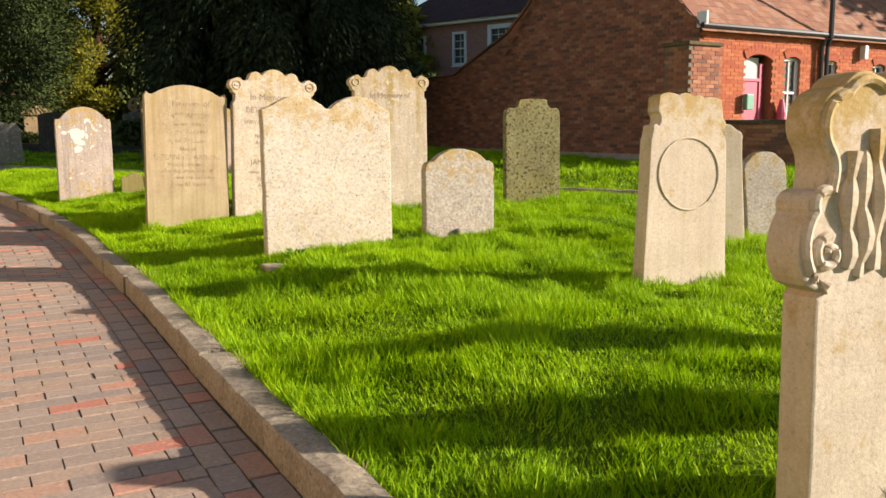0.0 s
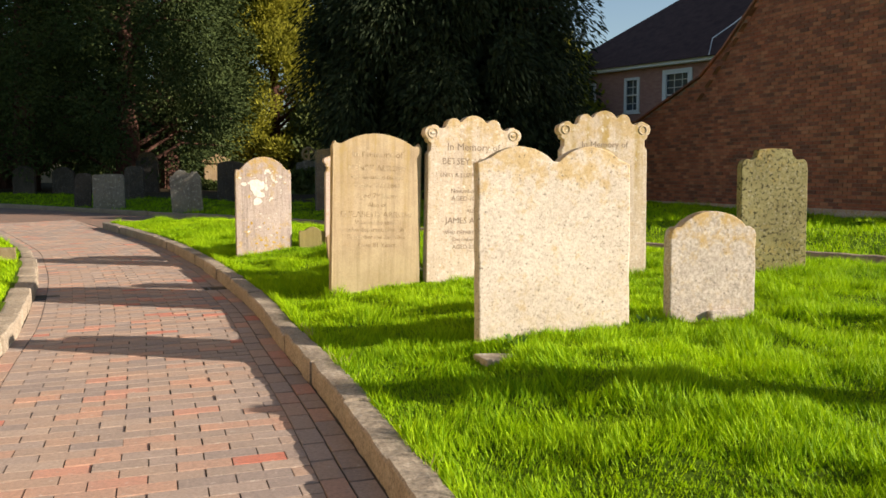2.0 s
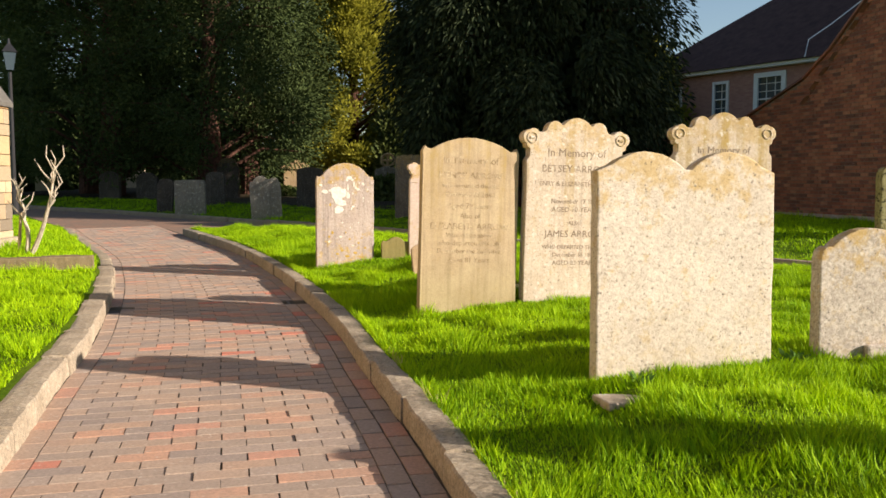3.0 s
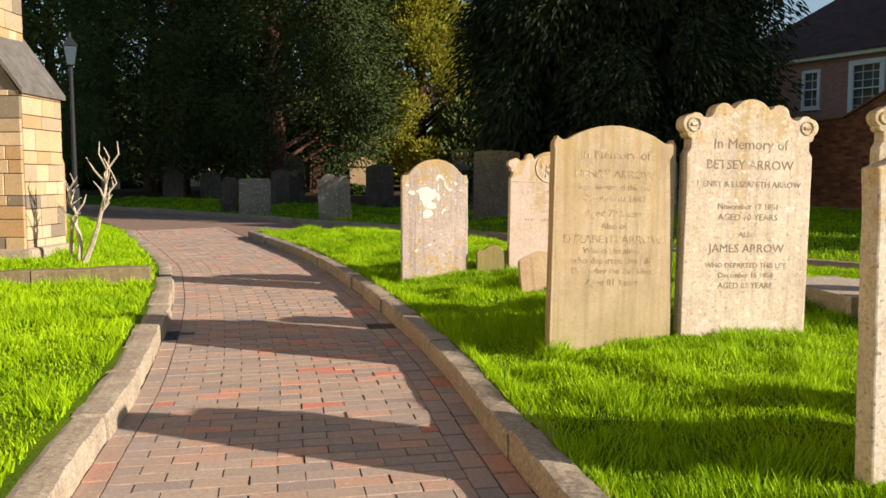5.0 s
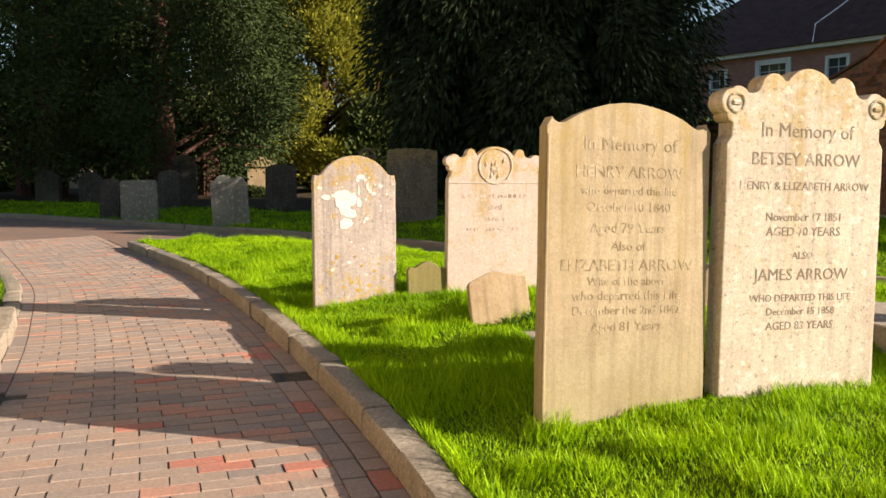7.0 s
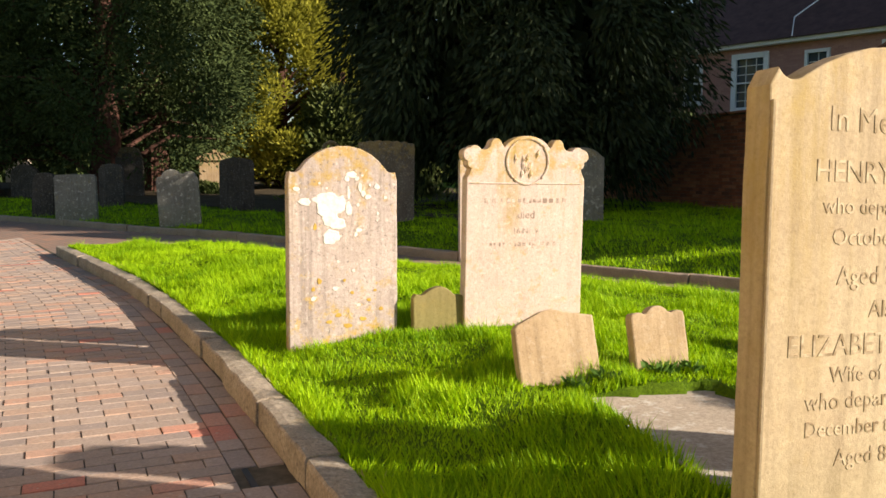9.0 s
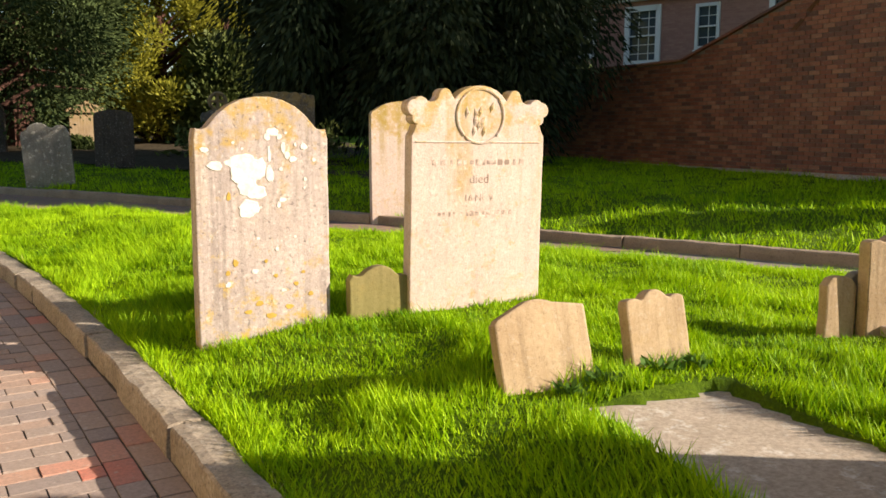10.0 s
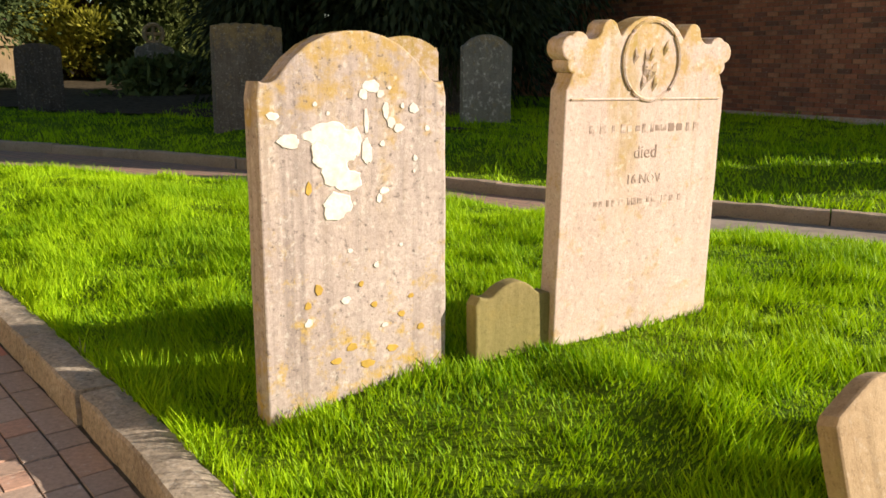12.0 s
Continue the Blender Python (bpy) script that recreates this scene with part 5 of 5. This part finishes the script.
tube([(0, 0, 3.95), (0, 0, 4.1)], [0.04, 0.02], 6, bm)
part("lantern_cap", bm, M_BLACK, lamp)


def bare_shrub(x, y, z):
    rg = random.Random(11)
    e = empty("bare_shrub", pose(x, y, z), "leafless pale-twigged shrub beside the buttress", "shrub")
    for bx, by, hh in ((-0.05, 0.0, 0.9), (0.14, 0.02, 1.15)):
        p = Vector((0, 0, -0.05))
        pts, rad = [p.copy()], [0.035]
        for k in range(7):
            p = p + Vector((bx * 0.35 + rg.uniform(-0.05, 0.05) + (0.09 if k in (1, 2) and bx > 0 else 0), rg.uniform(-0.04, 0.04), hh / 7))
            pts.append(p.copy())
            rad.append(0.032 * (1 - k / 8.5))
        part("stem", tube(pts, rad, 6), M_TWIG, e)
        for q in pts[4:]:
            for _ in range(3):
                a = rg.uniform(0, 6.28)
                l = rg.uniform(0.12, 0.3)
                t1 = q + Vector((math.cos(a) * l * 0.5, math.sin(a) * l * 0.4, l * 0.6))
                t2 = t1 + Vector((rg.uniform(-0.08, 0.08), rg.uniform(-0.08, 0.08), l * 0.5))
                part("twig", tube([q, t1, t2], [0.012, 0.008, 0.004], 5), M_TWIG, e)
    part("cut_stake", tube([(-0.16, 0, -0.05), (-0.1, 0, 0.55)], [0.022, 0.018], 6), M_S, e, "pale cut stem")
    return e


bare_shrub(-9.15, 11.15, 0.3)


# ---- trees ----
def leaf_mesh(name, centres, dirs, length, width, material, rs_):
    """Small pointed sprays: one bent blade of two quads at each centre."""
    n = len(centres)
    d = dirs / np.linalg.norm(dirs, axis=1)[:, None]
    a = rs_.normal(size=(n, 3))
    a = np.cross(d, a)
    a /= np.linalg.norm(a, axis=1)[:, None]
    L = (length * (0.6 + 0.8 * rs_.rand(n)))[:, None]
    Wd = (width * (0.6 + 0.8 * rs_.rand(n)))[:, None]
    v = np.stack([centres - d * L * 0.5, centres + a * Wd * 0.5, centres + d * L * 0.5, centres - a * Wd * 0.5], 1).reshape(-1, 3)
    f = np.arange(4 * n).reshape(n, 4)
    return mesh_from(name, v, f, material)


def conifer(label, x, y, base, height, radius, bottom, n_blobs, per_blob, material, seed, droop=0.0, trunk_r=0.35, blob_r=0.85, leaf=(0.22, 0.07), taper=0.55, lean=0.0, trunk=True, name="conifer_tree"):
    """A trunk with limbs and a crown of leaf sprays gathered in uneven clumps along the limbs."""
    rs_ = np.random.RandomState(seed)
    e = empty(name, pose(x, y, base), label, "tree")
    if trunk:
        bm = bmesh.new()
        pts = [(0, 0, -0.3), (0.02, 0, 0.3), (0.05, 0.03, 1.5), (0.0, 0.05, height * 0.5), (0.0, 0.0, height * 0.92)]
        tube(pts, [trunk_r * 1.7, trunk_r * 1.15, trunk_r, trunk_r * 0.6, 0.05], 12, bm)
        for k in range(7):
            a = k * 0.9 + 0.2
            tube([(math.cos(a) * trunk_r * 0.75, math.sin(a) * trunk_r * 0.75, -0.2), (math.cos(a) * trunk_r * 0.75, math.sin(a) * trunk_r * 0.75, 1.4), (math.cos(a) * trunk_r * 0.5, math.sin(a) * trunk_r * 0.5, 4.2)], [trunk_r * 0.5, trunk_r * 0.33, trunk_r * 0.2], 6, rib := bmesh.new())
            part("trunk_rib", rib, M_BARK, e)
        part("trunk", bm, M_BARK, e, "ribbed red-brown trunk")
    C, D = [], []
    for k in range(n_blobs):
        t = (k + rs_.rand()) / n_blobs
        a = 2.399963 * k + rs_.uniform(-0.4, 0.4)
        zc = bottom + (height - bottom) * t
        prof = (1 - t ** 1.6) ** taper * (0.72 + 0.45 * rs_.rand())
        if t < 0.12:
            prof *= 0.75 + 2.0 * t
        r = radius * prof
        q = np.array((math.cos(a) * r, math.sin(a) * r, zc - droop * r * 0.25))
        if k % 4 == 0 and r > 0.8:
            limb = bmesh.new()
            tube([(0, 0, zc - 0.35 * r), tuple(q * (0.55, 0.55, 1.0) + (0, 0, 0.1)), tuple(q)], [0.09, 0.05, 0.015], 5, limb)
            part("limb", limb, M_BARK, e)
        m = int(per_blob * (0.6 + 0.8 * rs_.rand()))
        g = rs_.normal(size=(m, 3))
        g /= np.linalg.norm(g, axis=1)[:, None]
        rad = blob_r * (0.75 + 0.5 * rs_.rand()) * rs_.rand(m) ** 0.45
        off = g * rad[:, None] * (1.0, 1.0, 0.75 + 0.9 * droop)
        off[:, 2] -= droop * 0.6 * rs_.rand(m) * blob_r
        C.append(q + off)
        out = g + (math.cos(a) * 0.6, math.sin(a) * 0.6, 0.5 if not droop else -1.6 * droop)
        D.append(out + rs_.normal(size=(m, 3)) * 0.35)
    if droop > 0.5:
        ni = 5200
        ti, ai, ri = rs_.rand(ni), rs_.rand(ni) * 6.283, radius * 0.72 * np.sqrt(rs_.rand(ni))
        ri *= (1 - ti ** 1.6) ** taper
        inner = np.c_[np.cos(ai) * ri, np.sin(ai) * ri, bottom + (height - bottom) * ti]
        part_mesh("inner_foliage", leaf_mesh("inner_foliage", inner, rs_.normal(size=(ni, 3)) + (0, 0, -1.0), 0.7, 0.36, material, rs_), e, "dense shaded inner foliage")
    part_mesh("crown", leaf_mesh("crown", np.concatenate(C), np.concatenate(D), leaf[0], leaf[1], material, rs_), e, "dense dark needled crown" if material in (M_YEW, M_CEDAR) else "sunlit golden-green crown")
    return e


YEW_L = "large dense dark yew tree shading old gravestones"
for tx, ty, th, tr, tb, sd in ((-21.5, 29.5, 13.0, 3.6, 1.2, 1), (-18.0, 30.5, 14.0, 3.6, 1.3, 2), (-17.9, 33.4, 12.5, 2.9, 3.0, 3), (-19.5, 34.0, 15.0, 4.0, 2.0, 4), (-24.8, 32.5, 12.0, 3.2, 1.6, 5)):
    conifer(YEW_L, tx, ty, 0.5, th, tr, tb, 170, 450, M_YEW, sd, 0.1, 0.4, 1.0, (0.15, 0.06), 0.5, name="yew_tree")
# added out of view, only to cast shade over the far lawn and its stones
conifer("unseen tall conifer added to shade the far lawn", 19.5, 24.2, 0.8, 21.0, 4.2, 1.0, 200, 170, M_YEW, 26, 0.1, 0.4, 1.1, (0.45, 0.18), 0.3)
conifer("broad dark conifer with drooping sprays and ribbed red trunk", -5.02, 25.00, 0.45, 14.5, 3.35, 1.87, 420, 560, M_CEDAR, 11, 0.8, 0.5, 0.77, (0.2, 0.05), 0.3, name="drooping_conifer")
# added tree whose gold colour stands for sun on the yews' right side
conifer("conifer coloured gold as the sunlit side of the yews", -15.2, 38.0, 0.8, 12.4, 3.3, 0.6, 280, 420, M_GOLD, 21, 0.0, 0.25, 0.9, (0.2, 0.08), 1.25, name="golden_conifer")
conifer("leafy green shrubby tree between two dark conifers", -12.4, 36.8, 0.8, 3.4, 1.7, 0.3, 90, 260, M_SHRUB, 22, 0.0, 0.2, 0.7, (0.24, 0.1), 0.5, name="golden_conifer")
conifer("greyish-green tall conifer behind the church", -33.5, 36.0, 0.9, 14.0, 2.6, 1.0, 120, 130, M_SHRUB, 23, 0.1, 0.35, 1.0, (0.4, 0.16), 0.45)
conifer("sunlit conifer behind the drooping tree", -3.2, 46.0, 0.9, 7.0, 3.0, 0.8, 90, 130, M_GOLD, 24, 0.1, 0.3, 1.0, (0.45, 0.18), 0.5, name="golden_conifer")


def hedge(label, pts, height, depth, n, material, seed, leaf=(0.4, 0.18)):
    rs_ = np.random.RandomState(seed)
    ln = smooth_line(pts, 0.2)
    i = rs_.randint(0, len(ln), n)
    z = rs_.rand(n) ** 0.8
    hh = height * (0.8 + 0.25 * np.sin(ln[i, 0] * 0.9) * np.sin(ln[i, 1] * 0.7 + 1) + 0.12 * np.sin(ln[i, 0] * 3.1))
    c = np.c_[ln[i] + rs_.normal(size=(n, 2)) * depth * 0.4 * np.sqrt(1.05 - z)[:, None], 0.5 + z * hh]
    ob = new("hedge", leaf_mesh("hedge", c, rs_.normal(size=(n, 3)) + (0, 0, 0.5), leaf[0], leaf[1], material, rs_))
    return tagged(ob, label, "hedge", kind="stuff")


hedge("dark evergreen shrubbery closing the churchyard", [(-45, 30), (-34, 42), (-20, 47), (-6, 46), (-1.5, 40), (-0.5, 33)], 3.4, 2.0, 42000, M_YEW, 31, (0.5, 0.22))
hedge("tall dark trees beyond the churchyard", [(-60, 30), (-46, 50), (-32, 58)], 8.5, 5.0, 26000, M_YEW, 32, (1.0, 0.5))
hedge("low leafy shrub before a sunlit gravestone", [(-15.6, 30.6), (-14.5, 30.8)], 0.7, 0.5, 1500, M_SHRUB, 33, (0.2, 0.06))
hedge("small leafy shrubs under the drooping conifer", [(-10.5, 28), (-9.0, 29), (-8, 30.5)], 1.3, 1.2, 4000, M_SHRUB, 34, (0.25, 0.1))
# trees and buildings behind the walker that close the place
hedge("evergreen shrubbery behind the walker", [(-14, -14), (-2, -20), (16, -16)], 3.0, 2.0, 7000, M_YEW, 35, (0.8, 0.35))


# ---- weeds and grass ----
def weed(x, y, size, seed, n=26):
    rs_ = np.random.RandomState(seed)
    a = rs_.rand(n) * 6.28
    r = size * np.sqrt(rs_.rand(n))
    c = np.c_[r * np.cos(a), r * np.sin(a) * 0.6, 0.01 + 0.045 * rs_.rand(n)]
    d = np.c_[np.cos(a), np.sin(a), 0.5 + rs_.rand(n)]
    ob = new("weed", leaf_mesh("weed", c, d, 0.06, 0.026, M_WEED, rs_))
    ob.location = (x, y, at_lawn(x, y))
    return tagged(ob, "broad-leaved green weed at the foot of a stone", "weed", "weeds")


for k, (wx, wy, ws) in enumerate(((-3.27, 10.62, 0.08), (-3.42, 10.54, 0.06), (-3.0, 10.80, 0.09), (-2.84, 10.86, 0.06), (-1.5, 11.3, 0.12), (-1.15, 6.35, 0.1), (-0.3, 7.05, 0.12), (-2.2, 9.95, 0.12), (-1.9, 10.6, 0.12))):
    weed(wx, wy, ws, 60 + k)


def inside_poly(px, py, poly):
    poly = np.asarray(poly)
    res = np.zeros(len(px), bool)
    x0, y0 = poly[-1]
    for x1, y1 in poly:
        c = (y1 > py) != (y0 > py)
        with np.errstate(divide="ignore", invalid="ignore"):
            res ^= c & (px < (x0 - x1) * (py - y1) / (y0 - y1) + x1)
        x0, y0 = x1, y1
    return res


def grass(name, label, poly, zf, density, n, height, seed, width=0.0055):
    """Blades over a plan outline: density(x, y) from 0 to 1 thins them out."""
    rs_ = np.random.RandomState(seed)
    poly = np.asarray(poly)[::6] if len(poly) > 200 else np.asarray(poly)
    lo, hi = poly.min(0), poly.max(0)
    P = lo + rs_.rand(n, 2) * (hi - lo)
    P = P[inside_poly(P[:, 0], P[:, 1], poly)]
    P = P[rs_.rand(len(P)) < density(P[:, 0], P[:, 1])]
    for bx, by, byaw, bw, bl in BARE:
        ca, sa = math.cos(radians(byaw)), math.sin(radians(byaw))
        u, w = (P[:, 0] - bx) * ca + (P[:, 1] - by) * sa, -(P[:, 0] - bx) * sa + (P[:, 1] - by) * ca
        P = P[(np.abs(u) > bw / 2 - 0.02) | (np.abs(w) > bl / 2 - 0.02)]
    z = zf(P[:, 0], P[:, 1]) - 0.006
    m = len(P)
    t1, t2 = value_noise(P[:, 0], P[:, 1], 0.21, seed), value_noise(P[:, 0], P[:, 1], 0.09, seed + 1)
    t3 = value_noise(P[:, 0], P[:, 1], 0.55, seed + 2)
    tuft = 0.5 + 1.15 * sstep(t1 * 1.5 - 0.25) * (0.5 + 0.8 * t2) * (0.45 + t3)
    a = rs_.rand(m) * 2 * math.pi
    h = height * (0.45 + 0.8 * rs_.rand(m)) * tuft
    ln = h * (0.25 + 0.55 * rs_.rand(m))
    comb = 6.283 * value_noise(P[:, 0], P[:, 1], 0.33, seed + 3)
    b = np.where(rs_.rand(m) < 0.6, comb + rs_.normal(size=m) * 0.7, a + rs_.normal(size=m) * 0.6 + 0.7)
    far_w = width * (0.7 + 0.6 * rs_.rand(m))
    wx, wy = np.cos(a) * far_w, np.sin(a) * far_w
    dx, dy = np.cos(b) * ln, np.sin(b) * ln
    v = np.stack([np.c_[P[:, 0] - wx, P[:, 1] - wy, z], np.c_[P[:, 0] + wx, P[:, 1] + wy, z], np.c_[P[:, 0] + dx, P[:, 1] + dy, z + h]], 1).reshape(-1, 3)
    ob = new(name, mesh_from(name, v, np.arange(3 * m).reshape(m, 3), M_GRASS))
    return tagged(ob, label, "grass", kind="stuff")


LAWN_POLY = np.vstack([R[40:TIP:6] + RN[40:TIP:6] * 0.15, FAR_NEAR[::6], [(12.5, 3.0), (12.5, -2.0)]])
near_w = lambda x, y: np.clip(1.25 - dist_to(x, y, R[60:TIP]) / 7.0, 0.12, 1) * np.clip(1.35 - (y - 8) / 12.0, 0.3, 1) * (y > 0.5)
grass("grass", "bright green churchyard grass in uneven tufts", LAWN_POLY, lawn_z, near_w, 3200000, 0.056, 41, 0.0042)
grass("grass", "longer grass tufts left along kerb and stones", LAWN_POLY, lawn_z, lambda x, y: np.where(dist_to(x, y, R[60:TIP]) < 0.24, 1.0, 0.0) * (y > 0.5), 1000000, 0.08, 42, 0.0042)
dry = lambda x, y: np.where((dist_to(x, y, R[60:TIP]) < 0.2) & (value_noise(x, y, 0.5, 91) > 0.58), 1.0, 0.0) * (y > 1.0)
straw = grass("grass", "dry straw-coloured grass along the kerb edge", LAWN_POLY, lawn_z, dry, 500000, 0.06, 46, 0.004)
straw.data.materials[0] = M_STRAW
FAR_POLY = np.vstack([FAR_KERB[160::6] + FKN[160::6] * 0.14, [(14, 24), (2, 34), (-12, 36), (-24, 32)]])
grass("grass", "shaded lawn grass beyond the far path", FAR_POLY, far_lawn_z, lambda x, y: np.clip(1.3 - (y - 14) / 14.0, 0.15, 1) * (x < 7) * ((x > -8.5) | (dist_to(x, y, FAR_KERB) < 2.4)), 650000, 0.07, 43, 0.009)
LEFT_POLY = np.vstack([left_line[60:LEFT_END:6] - RN[60:LEFT_END:6] * 0.05, [(-7.9, 10.4), (-10.2, 8.9), (-12, 7.3), (-11, 2), (-7, -2)]])
grass("grass", "bright grass of the church-side lawn", LEFT_POLY, left_z, lambda x, y: np.clip(1.2 - dist_to(x, y, left_line) / 5.0, 0.1, 1) * (y > 3.0), 420000, 0.06, 44)
UP_POLY = np.vstack([left_line[U0:U1:6] - RN[U0:U1:6] * 0.05, [(-18, 20), (-14, 13), (-11, 9), (-8.0, 10.8)]])
grass("grass", "bright grass at the foot of the buttress", UP_POLY, upper_z, lambda x, y: np.clip(1.2 - dist_to(x, y, left_line) / 4.0, 0.1, 1), 260000, 0.06, 45, 0.008)


# ---- brick paving ----
def paver_at(s, u, length, width, along):
    """Plan corners of a paver whose middle lies at s, u; along: its length follows the path."""
    c = on_path(s, u)
    k = min(max(int(s / STEP), 0), len(R) - 1)
    t, nn = RT[k], RN[k]
    a, b = (t, nn) if along else (nn, -t)
    return c, a, b, length, width


paving = empty("brick_path", Matrix(), "red and grey clay brick path in running bond", "path", kind="structure")
rp = np.random.RandomState(7)
cubeP = np.array([(-1, -1, 0), (1, -1, 0), (1, 1, 0), (-1, 1, 0), (-0.988, -0.976, 1), (0.988, -0.976, 1), (0.988, 0.976, 1), (-0.988, 0.976, 1)], float)
quadP = np.array([(4, 5, 6, 7), (0, 1, 5, 4), (1, 2, 6, 5), (2, 3, 7, 6), (3, 0, 4, 7)])
BL, BW, J = 0.24, 0.110, 0.0035
layout = []
s, row = 0.4, 0
s_max = (TIP + 60) * STEP
while s < s_max:
    u = -WIDTH + 0.115 + (0.0 if row % 2 else -BL / 2) + 0.5 * BL
    while u - BL / 2 < -0.25:
        lo, hi = max(u - BL / 2, -WIDTH + 0.115), min(u + BL / 2, -0.235)
        if hi - lo > 0.03:
            layout.append((s, (lo + hi) / 2, hi - lo, BW, False))
        u += BL
    s += BW + 0.001
    row += 1
for col, uu in ((0, -0.178), (1, -0.060), (2, -WIDTH + 0.056)):
    s = 0.4 + 0.1 * col
    while s < s_max:
        l = BL if rp.rand() > 0.25 else BL * 0.62
        layout.append((s + l / 2, uu, l, 0.114, True))
        s += l + 0.002
DRAINS = ((-4.66, 9.80), (-6.24, 8.90))
layout = [q for q in layout if all(np.hypot(*(on_path(q[0], q[1]) - d)) > 0.17 for d in DRAINS)]
single_me, V, F, n, singles = {}, [], [], 0, 0
for s, u, l, w, along in layout:
    c, a, b, l, w = paver_at(s, u, l, w, along)
    jz, tx, ty = rp.uniform(-0.002, 0.002), rp.normal() * 0.006, rp.normal() * 0.008
    z0 = float(road_z(c[0], c[1])) - 0.045
    da, rot = rp.uniform(-0.003, 0.003), rp.normal() * 0.008
    a = np.array((a[0] * math.cos(rot) - a[1] * math.sin(rot), a[0] * math.sin(rot) + a[1] * math.cos(rot)))
    b = np.array((-a[1], a[0]))
    if 4.9 < c[1] < 8.6 and -1.45 < u < -0.3 and not along and abs(l - BL) < 1e-6 and singles < 290:
        if "p" not in single_me:
            single_me["p"] = mesh_from("paver", cubeP * ((BL - J) / 2, (BW - J) / 2, 0.05), quadP, M_PAVE1)
        ob = new("paver", single_me["p"])
        ob.parent = paving
        ob.matrix_world = Matrix.Translation((c[0] + a[0] * da, c[1] + a[1] * da, z0 + jz - 0.004)) @ Euler((tx, ty, math.atan2(a[1], a[0]))).to_matrix().to_4x4()
        singles += 1
        continue
    q = cubeP * ((l - J) / 2, (w - J) / 2, 0.05)
    X = c[0] + q[:, 0] * a[0] + q[:, 1] * b[0]
    Y = c[1] + q[:, 0] * a[1] + q[:, 1] * b[1]
    Z = z0 + jz - 0.004 + q[:, 2] + q[:, 0] * tx + q[:, 1] * ty
    V.append(np.c_[X, Y, Z])
    F.append(quadP + n)
    n += 8
rest = part_mesh("pavers", mesh_from("pavers", np.concatenate(V), np.concatenate(F), M_PAVE), paving)
rest["kind"] = "stuff"


# ---- gully drains beside the kerbs ----
for dx, dy in DRAINS:
    k = int(np.argmin(np.linalg.norm(R - (dx, dy), axis=1)))
    g = empty("drain_grate", pose(dx, dy, float(road_z(dx, dy)) - 0.02, 0, 0, math.degrees(math.atan2(RT[k, 1], RT[k, 0]))), "black iron drain grate sunk in the brick path", "drain", "drains")
    for sx, sy, px, py in ((0.36, 0.03, 0, -0.12), (0.36, 0.03, 0, 0.12), (0.03, 0.27, -0.165, 0), (0.03, 0.27, 0.165, 0)):
        part("frame_bar", box(sx, sy, 0.03, (px, py, 0), 0.003), M_BLACK, g)
    for j in range(9):
        part("grate_bar", box(0.016, 0.22, 0.025, (-0.13 + j * 0.0325, 0, -0.006), 0.003), M_BLACK, g)
    part("pit", box(0.36, 0.27, 0.02, (0, 0, -0.06)), M_BLACK, g)
